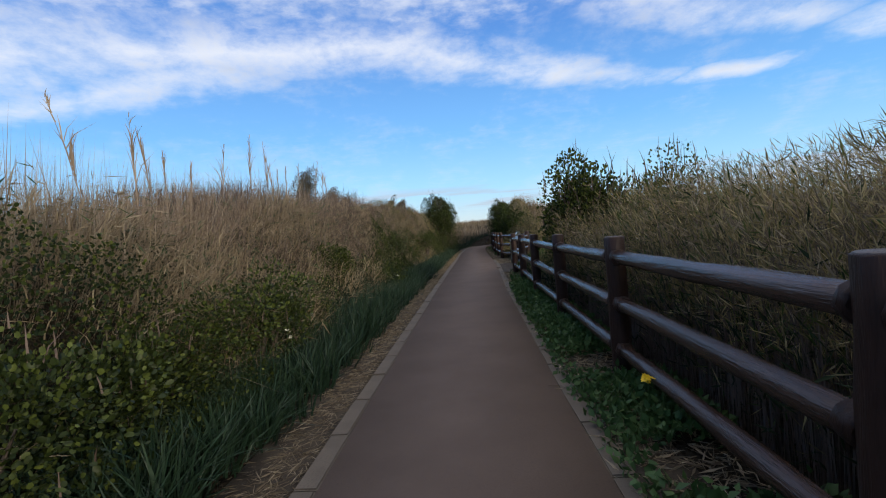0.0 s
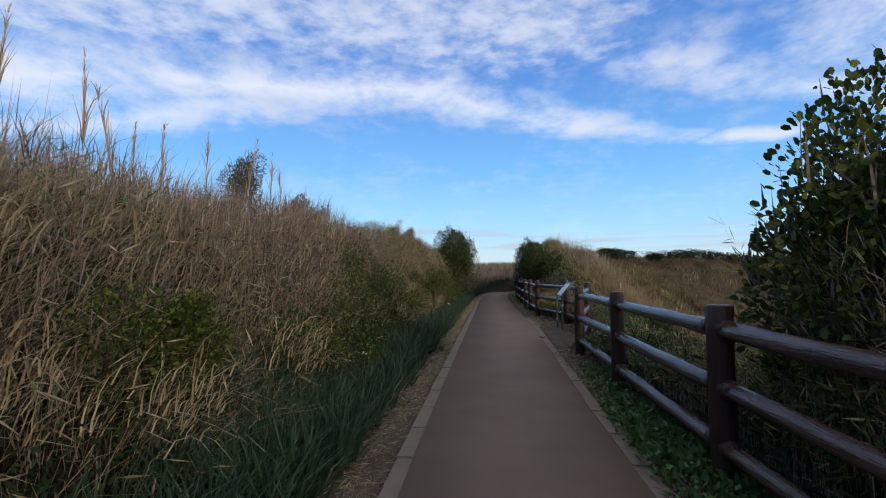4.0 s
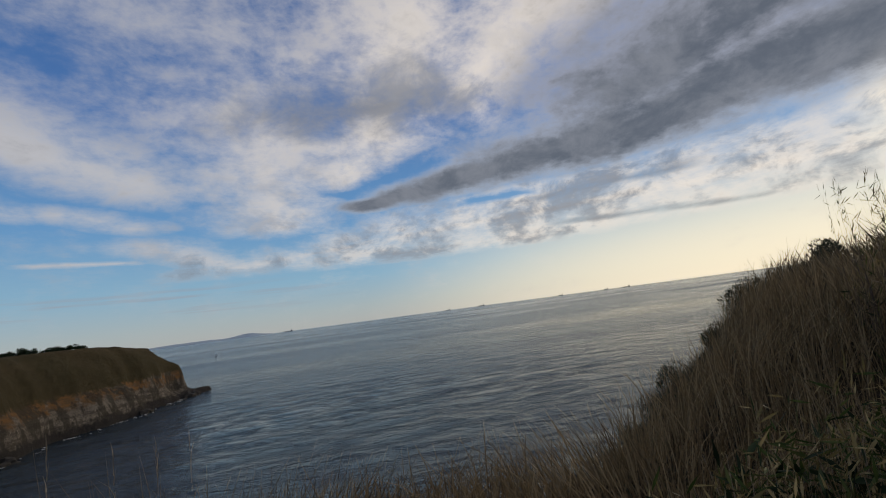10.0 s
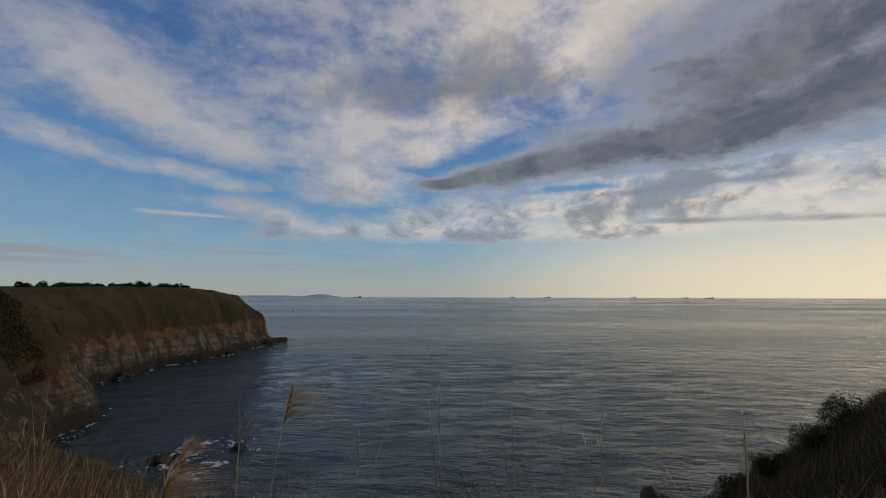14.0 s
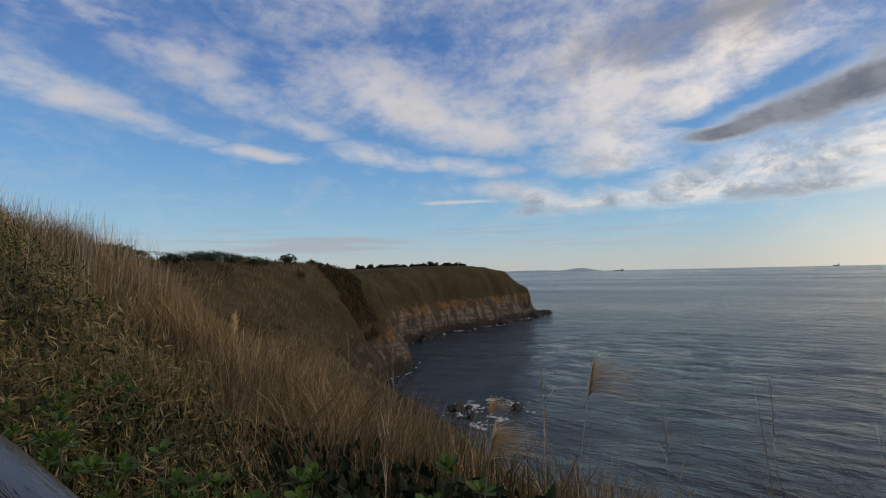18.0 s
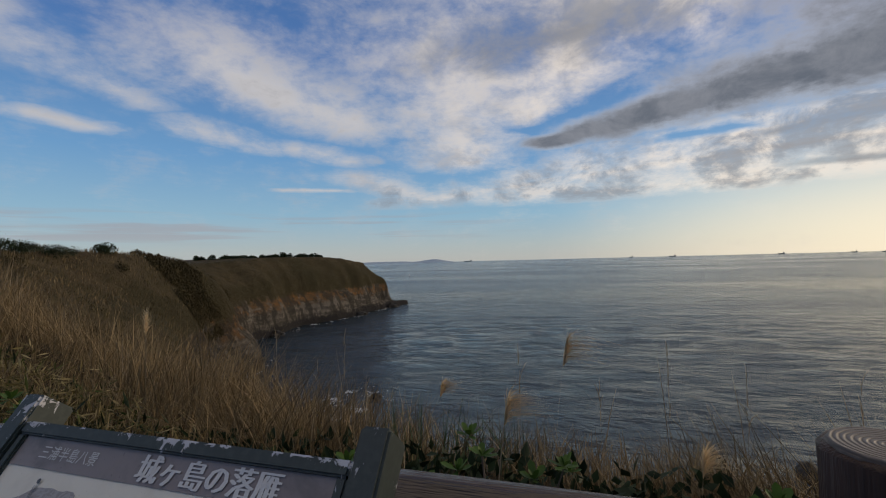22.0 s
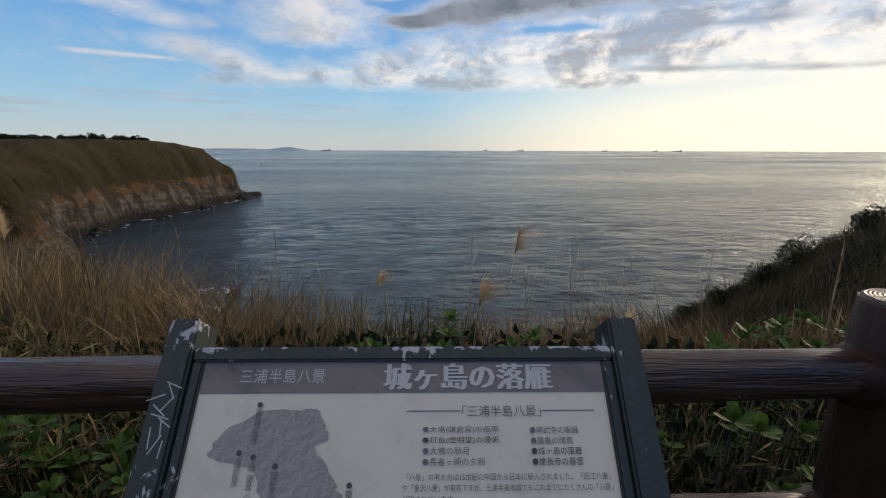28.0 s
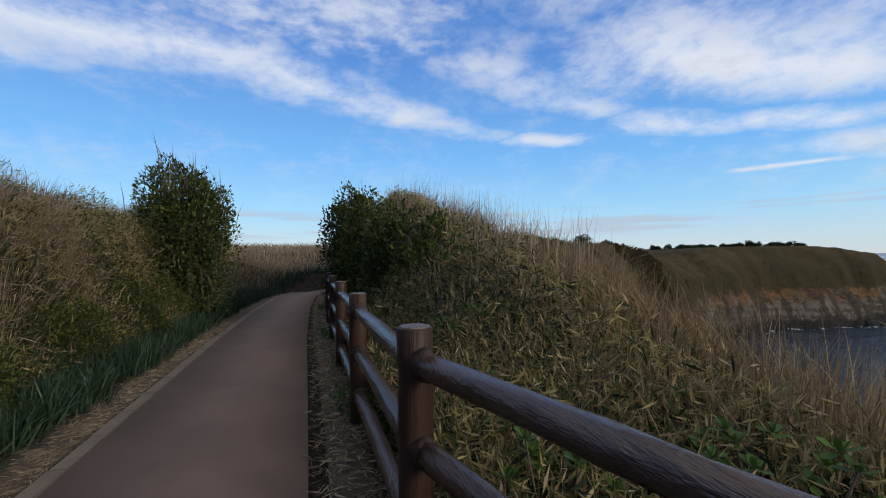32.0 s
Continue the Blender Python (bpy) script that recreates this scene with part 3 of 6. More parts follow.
# ---- path and kerbs ----
def ribbon(name, mat, lo, hi, z0, thick, y0=-11.5, y1=40.0, step=.5):
    """A strip along the path between two offsets (in half widths and metres)."""
    ys = np.arange(y0, y1 + .01, step)
    pc, ph = np.interp(ys, PY, PX), np.interp(ys, PY, PW)
    tx = np.gradient(pc, ys)
    ln = np.hypot(tx, 1)
    nx, ny = 1 / ln, -tx / ln
    rows = []
    for (a, b), z in ((lo, z0 - thick), (lo, z0), (hi, z0), (hi, z0 - thick)):
        o = a * ph + b
        rows.append(np.stack([pc + nx * o, ys + ny * o, np.full_like(ys, z)], -1))
    co = np.stack(rows, 1)
    n = len(ys)
    i = np.arange(n - 1) * 4
    quads = np.concatenate([np.stack([i + k, i + 4 + k, i + 5 + k, i + 1 + k], 1) for k in range(3)])
    return fast_mesh(name, co.reshape(-1, 3), quads, mat=mat)


tagged(ribbon("path", M_PATH, (-1, .128), (1, -.128), .03, .2), "worn brown asphalt footpath", "path", kind="structure")


def earth_strip(name, lo, hi, z, y0=-11.5, y1=37, label="bare trodden earth beside the path"):
    tagged(ribbon(name, M_EARTH, lo, hi, z, .1, y0, y1), label, "earth", kind="structure")


earth_strip("verge", (-1, -.42), (-1, .0), .012)
earth_strip("verge", (1, .0), (1, .30), .012)


def bare_patch():
    ys = np.arange(11.9, 17.0, .25)
    x0 = np.interp(ys, PY, PX) + np.interp(ys, PY, PW) + .28
    x1 = np.maximum(np.interp(ys, FY, FX) + .15, x0 + .05)
    co = np.concatenate([np.stack([x0, ys, np.full_like(ys, .016)], -1), np.stack([x1, ys, np.full_like(ys, .016)], -1)])
    n = len(ys)
    i = np.arange(n - 1)
    tagged(fast_mesh("bare_ground", co, np.stack([i, i + n, i + n + 1, i + 1], 1), mat=M_EARTH), "bare trodden earth in front of the board", "earth", kind="structure")


bare_patch()


# ---- fence ----
def log(p0, p1, r0, r1, sides=14, rings=6, wob=.003, cap=0.006, seed=0):
    rnd = random.Random(seed)
    a, b = Vector(p0), Vector(p1)
    ax = (b - a).normalized()
    u = ax.cross(Vector((0, 0, 1)) if abs(ax.z) < .9 else Vector((1, 0, 0))).normalized()
    w = ax.cross(u)
    bm = bmesh.new()
    prev = None
    prof = [(0, r0 - cap), (cap / (b - a).length, r0)] + [((k + 1) / (rings + 1), r0 + (r1 - r0) * (k + 1) / (rings + 1)) for k in range(rings)] + [(1 - cap / (b - a).length, r1), (1, r1 - cap)]
    for f, r in prof:
        ring = []
        for s in range(sides):
            g = 2 * math.pi * s / sides
            rr = r * (1 + rnd.uniform(-wob, wob) / r * 2)
            ring.append(bm.verts.new(a + ax * ((b - a).length * f) + (u * math.cos(g) + w * math.sin(g)) * rr))
        if prev:
            for s in range(sides):
                bm.faces.new((prev[s], prev[(s + 1) % sides], ring[(s + 1) % sides], ring[s]))
        else:
            bm.faces.new(ring[::-1])
        prev = ring
    bm.faces.new(prev)
    for f in bm.faces:
        f.smooth = len(f.verts) == 4
    bmesh.ops.recalc_face_normals(bm, faces=bm.faces)
    return bm


def end_grain():
    m = bpy.data.materials.new("end_grain")
    m.use_nodes = True
    t = m.node_tree
    p = t.nodes["Principled BSDF"]
    g = t.nodes.new("ShaderNodeTexCoord")
    w = t.nodes.new("ShaderNodeTexWave")
    w.wave_type = "RINGS"
    w.rings_direction = "Z"
    w.inputs["Scale"].default_value, w.inputs["Distortion"].default_value = 42, 1.6
    mp = t.nodes.new("ShaderNodeMapping")
    mp.inputs["Location"].default_value = (-.5, -.5, 0)
    t.links.new(g.outputs["Generated"], mp.inputs[0])
    mp2 = t.nodes.new("ShaderNodeMapping")
    mp2.inputs["Scale"].default_value = (.14, .14, 0)
    t.links.new(mp.outputs[0], mp2.inputs[0])
    t.links.new(mp2.outputs[0], w.inputs["Vector"])
    t.links.new(mixc(t, w.outputs["Fac"], (.05, .035, .028), (.125, .10, .088)), p.inputs["Base Color"])
    p.inputs["Roughness"].default_value = .5
    bn = t.nodes.new("ShaderNodeBump")
    bn.inputs["Distance"].default_value = .0015
    t.links.new(w.outputs["Fac"], bn.inputs["Height"])
    t.links.new(bn.outputs[0], p.inputs["Normal"])
    return m


M_ENDGRAIN = end_grain()
PH = 1.13
fence = thing("fence", "dark brown log-style post and rail fence beside path", "fence", pose(0, 0, 0))
for k, (x, y) in enumerate(POSTS):
    part("post", log((x, y, -.3), (x, y, PH + .01 * math.sin(k * 5)), .078, .075, seed=k), M_WOOD, fence)
    tip = part("end_grain", log((x, y, PH - .02), (x, y, PH + .006 + .01 * math.sin(k * 5)), .069, .067, 20, 0, .001, .004, seed=k), M_ENDGRAIN, fence, "pale worn ringed post top")
    if k:
        x0, y0 = POSTS[k - 1]
        d = Vector((x - x0, y - y0, 0)).normalized()
        for h in (.98, .62, .26):
            for q, s in (((x0, y0), 1), ((x, y), -1)):
                a, b = Vector((*q, h)) + d * (s * .055), Vector((*q, h)) + d * (s * (.125 + .02 * math.sin(k * 3 + h * 9)))
                part("collar", log(a, b, .066, .058, rings=1, wob=.004, seed=k), M_WOOD, fence)
            part("rail", log((x0, y0, h + .008 * math.sin(k)), (x, y, h), .053, .053, rings=8, seed=k + int(h * 100)), M_RAIL, fence)


# ================= plants: generators =================
RNG = np.random.default_rng(7)


def ribbons(base, lean, height, width, segs=2, droop=0.0, rng=RNG):
    """Blades: base (n,3), lean (n,2) sideways reach at the tip in heights."""
    n = len(base)
    ang = rng.uniform(0, 2 * np.pi, n)
    side = np.stack([np.cos(ang), np.sin(ang), np.zeros(n)], -1) * width[:, None] * .5
    rows = []
    ts = np.linspace(0, 1, segs + 1)
    for t in ts:
        up = height * (t - droop * t * t * np.hypot(lean[:, 0], lean[:, 1]))
        c = base + np.concatenate([lean * (height * t ** 1.8)[:, None], up[:, None]], 1)
        if t < 1:
            w = 1 - .45 * t
            rows += [c - side * w, c + side * w]
        else:
            rows.append(c)
    k = 2 * segs + 1
    co = np.stack(rows, 1).reshape(-1, 3)
    i = np.arange(n)[:, None] * k
    quads = [np.concatenate([i + 2 * s, i + 2 * s + 1, i + 2 * s + 3, i + 2 * s + 2], 1) for s in range(segs - 1)]
    tris = np.concatenate([i + k - 3, i + k - 2, i + k - 1], 1)
    return co, (np.concatenate(quads) if quads else np.zeros((0, 4), int)), tris


def leaves(base, axis, length, width, rng=RNG):
    """Lance-shaped leaves, folded a little along the middle."""
    n = len(base)
    axis = axis / np.linalg.norm(axis, axis=1, keepdims=True)
    r = rng.normal(size=(n, 3))
    side = np.cross(axis, r)
    side /= np.linalg.norm(side, axis=1, keepdims=True)
    nrm = np.cross(axis, side)
    L, W = length[:, None], width[:, None]
    mid = base + axis * L * .42 + nrm * W * .18
    co = np.stack([base, mid - side * W * .5, base + axis * L, mid + side * W * .5], 1).reshape(-1, 3)
    i = np.arange(n)[:, None] * 4
    tris = np.concatenate([np.concatenate([i, i + 1, i + 2], 1), np.concatenate([i, i + 2, i + 3], 1)])
    return co, np.zeros((0, 4), int), tris


def round_leaves(base, axis, length, wide=.75, rng=RNG):
    """Blunt rounded leaves of six corners, cupped a little."""
    n = len(base)
    axis = axis / np.linalg.norm(axis, axis=1, keepdims=True)
    side = np.cross(axis, rng.normal(size=(n, 3)))
    side /= np.linalg.norm(side, axis=1, keepdims=True)
    nrm = np.cross(axis, side)
    L = length[:, None]
    W = L * wide * .5
    rows = [base, base + axis * L * .35 - side * W * .9 + nrm * W * .2, base + axis * L * .8 - side * W * .75 + nrm * W * .25, base + axis * L,
            base + axis * L * .8 + side * W * .75 + nrm * W * .25, base + axis * L * .35 + side * W * .9 + nrm * W * .2]
    co = np.stack(rows, 1).reshape(-1, 3)
    i = np.arange(n)[:, None] * 6
    quads = np.concatenate([np.concatenate([i, i + 3, i + 2, i + 1], 1), np.concatenate([i, i + 5, i + 4, i + 3], 1)])
    return co, quads, np.zeros((0, 3), int)


def joined(*sets):
    co, qs, ts, o = [], [], [], 0
    for c, q, t in sets:
        co.append(c)
        qs.append(q + o)
        ts.append(t + o)
        o += len(c)
    return np.concatenate(co), np.concatenate(qs), np.concatenate(ts)


def stuff(name, label, category, sets, mat):
    co, q, t = joined(*sets)
    ob = fast_mesh(name, co, q, t, mat)
    return tagged(ob, label, category, kind="stuff")


def left_edge(y):
    return np.interp(y, PY, PX) - np.interp(y, PY, PW)


def right_edge(y):
    return np.interp(y, PY, PX) + np.interp(y, PY, PW)


def fence_x(y):
    return np.interp(y, FY, FX)


def on_ground(x, y, dz=0.0):
    return np.stack([x, y, ground(x, y) + dz], -1)


def lean_of(n, amount, bias=(0, 0), rng=RNG):
    a = rng.uniform(0, 2 * np.pi, n)
    r = np.abs(rng.normal(0, amount, n))
    return np.stack([np.cos(a) * r + bias[0], np.sin(a) * r + bias[1]], -1)


# ---- left verge: litter, narcissus-like clumps ----
def build_left_verge():
    rng = np.random.default_rng(11)
    y = rng.uniform(-4, 30, 26000)
    off = np.abs(rng.normal(.17, .11, 26000))
    b = on_ground(left_edge(y) - off, y, .012)
    L = rng.uniform(.04, .13, len(y))
    ln = lean_of(len(y), 1, rng=rng)
    ln = ln / np.hypot(ln[:, :1], ln[:, 1:]) * 1.0
    ax = np.concatenate([ln, rng.normal(.02, .1, (len(y), 1))], 1)
    stuff("straw_litter", "pale dry straw litter along the path edge", "litter", [leaves(b, ax, L, rng.uniform(.004, .01, len(y)), rng)], M_STRAW)
    # clumps
    n = 2100
    cy = rng.uniform(-4, 39.5, n)
    coff = .34 + np.abs(rng.beta(1.3, 1.6, n)) * (1.2 + .3 * value_noise(cy, cy * 0, 2.2, 5))
    cx = left_edge(cy) - coff
    per = np.where(cy < 20, 26, 12)
    k = np.repeat(np.arange(n), per)
    m = len(k)
    x, yy = cx[k] + rng.normal(0, .05, m), cy[k] + rng.normal(0, .05, m)
    h = rng.uniform(.24, .5, m) * (1 + .25 * value_noise(x, yy, .8, 9))
    ln = lean_of(m, .38, (.1, 0), rng)
    ln[:, 0] += (x - cx[k]) * 5
    ln[:, 1] += (yy - cy[k]) * 5
    stuff("verge_leaves", "dark green strap-leaved clumps beside the path", "plants", [ribbons(on_ground(x, yy, -.02), ln, h, rng.uniform(.012, .022, m), 2, .35, rng)], M_STRAP)


# ---- left bank ----
def build_left_bank():
    rng = np.random.default_rng(12)

    def region(n, lo, hi, y0=-5, y1=40, p=1.0):
        y = rng.uniform(y0, y1, n)
        off = lo + (hi - lo) * rng.uniform(0, 1, n) ** p
        return left_edge(y) - off, y, off
    # straw: tangled dry stems
    x, y, off = region(145000, 1.1, 5.2, p=1.3)
    shrubby = value_noise(x, y, 2.1, 21) + .5 * (1.7 - off) - .13 * sstep(4.5, 6, y) * sstep(13, 10.5, y)
    keep = (rng.uniform(0, 1, len(x)) < np.clip(1.0 - .95 * sstep(.48, .66, shrubby + .03 * sstep(8, 11, y)), .05, 1) * np.interp(off, [1.1, 1.6], [.3, 1])) & (rng.uniform(0, 1, len(x)) < np.interp(y, [-5, 14, 18, 40], [1, .9, .45, .35]) * (1 - .5 * sstep(4.5, 6, y) * sstep(14, 11, y) * sstep(2.6, 1.8, off)))
    x, y, off = x[keep], y[keep], off[keep]
    m = len(x)
    h = rng.uniform(.35, .95, m) * (1 + .3 * value_noise(x, y, 1.3, 22)) * np.interp(off, [.8, 1.6, 3], [.6, .9, 1.0])
    droopy = rng.uniform(0, 1, m) < .35
    ln = lean_of(m, .34, (.22, 0), rng)
    ln[droopy] *= 2.2
    ln += .75 * np.stack([value_noise(x, y, .6, 81) + .3, value_noise(x, y, .6, 82)], -1) * np.interp(off, [1.5, 3.0], [1, .35])[:, None]
    ln = np.clip(ln, -1.3, 1.3)
    w = rng.uniform(.0035, .0095, m)
    b = on_ground(x, y, -.03)
    grey = (value_noise(x, y, 2.6, 25) + .5 * sstep(2.2, 3.4, off) + rng.normal(0, .25, m)) > .2 - .35 * sstep(8, 12, y)
    stuff("dry_bank_grass", "tangled straw-coloured dry grass covering the bank", "grass", [ribbons(b[~grey], ln[~grey], h[~grey], w[~grey], 2, .3, rng)], M_STRAW)
    brown = grey & (rng.uniform(0, 1, m) < np.interp(y, [4, 8], [.25, .7]))
    pale = grey & ~brown
    stuff("pale_bank_stems", "pale brown withered stems on the bank top", "grass", [ribbons(b[pale], ln[pale] * .7, h[pale] * 1.1, w[pale] * .8, 2, .2, rng)], M_REED)
    stuff("brown_bank_stems", "dark grey-brown withered stems on the bank top", "grass", [ribbons(b[brown], ln[brown] * .7, h[brown] * 1.1, w[brown] * .8, 2, .2, rng)], M_TWIG)
    # blades of dry leaf hanging off the stems
    k = rng.choice(m, 46000)
    f = rng.uniform(.25, .95, len(k))
    arch = np.hypot(ln[k][:, 0], ln[k][:, 1])
    lb = b[k] + np.concatenate([ln[k] * (h[k] * f ** 1.8)[:, None], (h[k] * (f - .3 * f * f * arch))[:, None]], 1)
    lb, f, k = lb[arch < 1.1], f[arch < 1.1], k[arch < 1.1]
    ax = np.concatenate([lean_of(len(k), .8, (.5, 0), rng), rng.normal(-.1, .5, (len(k), 1))], 1)
    g2 = rng.uniform(0, 1, len(k)) < .72
    ll, lw = rng.uniform(.08, .26, len(k)), rng.uniform(.006, .015, len(k))
    stuff("dry_blades", "pale dry grass blades hanging on the bank", "grass", [leaves(lb[g2], ax[g2], ll[g2], lw[g2], rng)], M_STRAW)
    stuff("green_blades", "dull green grass blades among dry stems", "grass", [leaves(lb[~g2], ax[~g2], ll[~g2], lw[~g2], rng)], M_GREEN)
    # pale blades hanging over the bank face
    x, y, off = region(26000, 1.05, 2.5, -4, 26)
    k = rng.uniform(0, 1, len(x)) < sstep(-.1, .5, value_noise(x, y, .7, 97)) * np.interp(y, [3, 5.5, 13, 16], [.2, .95, .95, .3])
    x, y = x[k], y[k]
    m = len(x)
    b = on_ground(x, y) + np.stack([np.zeros(m), np.zeros(m), rng.uniform(.25, .65, m)], -1)
    ln = np.stack([np.clip(rng.normal(.7, .3, m), .1, 1.1), np.clip(rng.normal(0, .4, m), -.7, .7)], -1)
    stuff("hanging_blades", "pale arching dry blades hanging over the bank", "grass", [ribbons(b, ln, rng.uniform(.16, .42, m), rng.uniform(.006, .013, m), 3, .75, rng)], M_PALE)
    # low shrubs in the bank face
    x, y, off = region(230000, .7, 3.2, -4, 26, p=1.15)
    sh = value_noise(x, y, 2.1, 21) + .5 * (1.7 - off) - .13 * sstep(4.5, 6, y) * sstep(13, 10.5, y)
    keep = rng.uniform(0, 1, len(x)) < sstep(.48, .64, sh + .03 * sstep(8, 11, y))
    x, y, off = x[keep], y[keep], off[keep]
    m = len(x)
    top = .25 + .65 * sstep(.7, 1.5, off)
    b = on_ground(x, y) + np.stack([np.zeros(m), np.zeros(m), rng.beta(2.2, 1.1, m) * top * (1 + .35 * value_noise(x, y, .5, 27))], -1)
    ax = np.concatenate([lean_of(m, .6, (.35, 0), rng), rng.normal(.45, .5, (m, 1))], 1)
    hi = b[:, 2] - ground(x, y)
    # inner shade put into leaf colour: mostly dark low down, brighter towards the top
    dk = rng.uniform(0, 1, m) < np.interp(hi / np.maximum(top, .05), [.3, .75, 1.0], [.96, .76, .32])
    ll = rng.uniform(.018, .036, m) * np.interp(y, [8, 20], [1, 1.4])
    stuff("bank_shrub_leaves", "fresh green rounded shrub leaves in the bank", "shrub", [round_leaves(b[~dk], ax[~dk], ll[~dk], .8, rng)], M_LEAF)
    stuff("shaded_shrub_leaves", "shrub leaves low in the bank, coloured dark green for inner shade", "shrub", [round_leaves(b[dk], ax[dk], ll[dk], .8, rng)], M_DARKLEAF)
    # leaves low under the dry grass of the bank face, darkened as shade
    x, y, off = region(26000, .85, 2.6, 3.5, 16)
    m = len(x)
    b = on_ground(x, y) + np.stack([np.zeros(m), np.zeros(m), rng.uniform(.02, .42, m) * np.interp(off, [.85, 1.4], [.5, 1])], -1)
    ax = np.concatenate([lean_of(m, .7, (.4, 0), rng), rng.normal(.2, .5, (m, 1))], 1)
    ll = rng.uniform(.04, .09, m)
    stuff("bank_undergrowth", "leaves low under the dry bank grass, darkened as shade", "shrub", [leaves(b, ax, ll, ll * .35, rng)], M_DARKLEAF)
    # short broad blades clothing the bank beyond the board
    x, y, off = region(62000, .95, 3.6, 15.5, 31, p=1.1)
    m = len(x)
    b = on_ground(x, y) + np.stack([np.zeros(m), np.zeros(m), rng.beta(1.8, 1.3, m) * np.interp(off, [.9, 1.6, 3.4], [.35, .75, .8]) * (1 + .35 * value_noise(x, y, .8, 91))], -1)
    ax = np.concatenate([lean_of(m, .7, (.3, 0), rng), rng.normal(.2, .5, (m, 1))], 1)
    low = (b[:, 2] - ground(x, y)) / .75
    # the darkest tone gathers low down, painting shade among the blades
    pick = rng.uniform(0, 1, m) + .3 * value_noise(x, y, 1.3, 92) + .35 * low
    ll, lw = rng.uniform(.06, .14, m), rng.uniform(.008, .015, m)
    pale, deep = pick > .62, pick < .34
    mid = ~pale & ~deep
    stuff("bank_bamboo_pale_leaves", "straw-coloured bamboo blades over the bank", "bamboo", [leaves(b[pale], ax[pale], ll[pale], lw[pale], rng)], M_THICK)
    stuff("bank_bamboo_green_leaves", "olive green bamboo blades over the bank", "bamboo", [leaves(b[mid], ax[mid], ll[mid], lw[mid], rng)], M_BAMBOO)
    stuff("bank_bamboo_dark_leaves", "leaves low in the bank, coloured dark as inner shade", "bamboo", [leaves(b[deep], ax[deep], ll[deep], lw[deep] * 1.8, rng)], M_DARKLEAF)
    # dry grass on the rise behind the bend of the path
    x, y, off = region(15000, .9, 15, 36.5, 54)
    m = len(x)
    ln = lean_of(m, .3, rng=rng) + .4 * np.stack([value_noise(x, y, 1.1, 98), value_noise(x, y, 1.1, 99)], -1)
    stuff("rise_grass", "golden dry grass on the rise behind the bend", "grass", [ribbons(on_ground(x, y, -.03), ln, rng.uniform(.4, .75, m), rng.uniform(.022, .04, m), 2, .2, rng)], M_STRAW)
    # fine stems on the skyline
    x, y, off = region(9000, 2.2, 5.0)
    m = len(x)
    h = rng.uniform(.7, 1.25, m) * np.interp(y, [-5, 8, 12, 30], [1.1, 1.05, .9, .85])
    stuff("skyline_stems", "thin upright withered stems above the bank", "grass", [ribbons(on_ground(x, y), lean_of(m, .16, (.05, .04), rng), h, rng.uniform(.005, .009, m), 2, .05, rng)], M_REED)
    # twiggy brown scrub from the middle of the bank on
    x, y, off = region(18000, 1.5, 4.6, 5, 26)
    m = len(x)
    b = on_ground(x, y, 0) + np.stack([np.zeros(m), np.zeros(m), rng.beta(2, 1.5, m) * .75], -1)
    stuff("twig_scrub", "dense brown leafless twigs on the bank", "shrub", [ribbons(b, lean_of(m, .45, (.1, 0), rng), rng.uniform(.15, .42, m), rng.uniform(.005, .011, m), 2, 0, rng)], M_TWIG)


def reed(x, y, h, seed):
    """One tall withered stalk with short upright side shoots."""
    rng = np.random.default_rng(seed)
    z = float(ground(np.array([x]), np.array([y]))[0])
    top = thing("dead_reed", "tall withered grey-brown plant stalk on the bank", "reed", pose(x, y, z), group="tall stalks")
    ln = lean_of(1, .08, rng=rng)
    main = ribbons(np.zeros((1, 3)), ln, np.array([h]), np.array([.016]), 3, 0, rng)
    n = 26
    f = rng.uniform(.45, .97, n)
    b = np.concatenate([ln[0] * (h * f ** 1.8)[:, None], (h * f)[:, None]], 1)
    sh = ribbons(b, lean_of(n, .35, rng=rng), (1.02 - f) * h * .45 + .05, np.full(n, .012), 2, 0, rng)
    co, q, t = joined(main, sh)
    ob = fast_mesh("stalk", co, q, t, M_REED)
    ob.parent = top


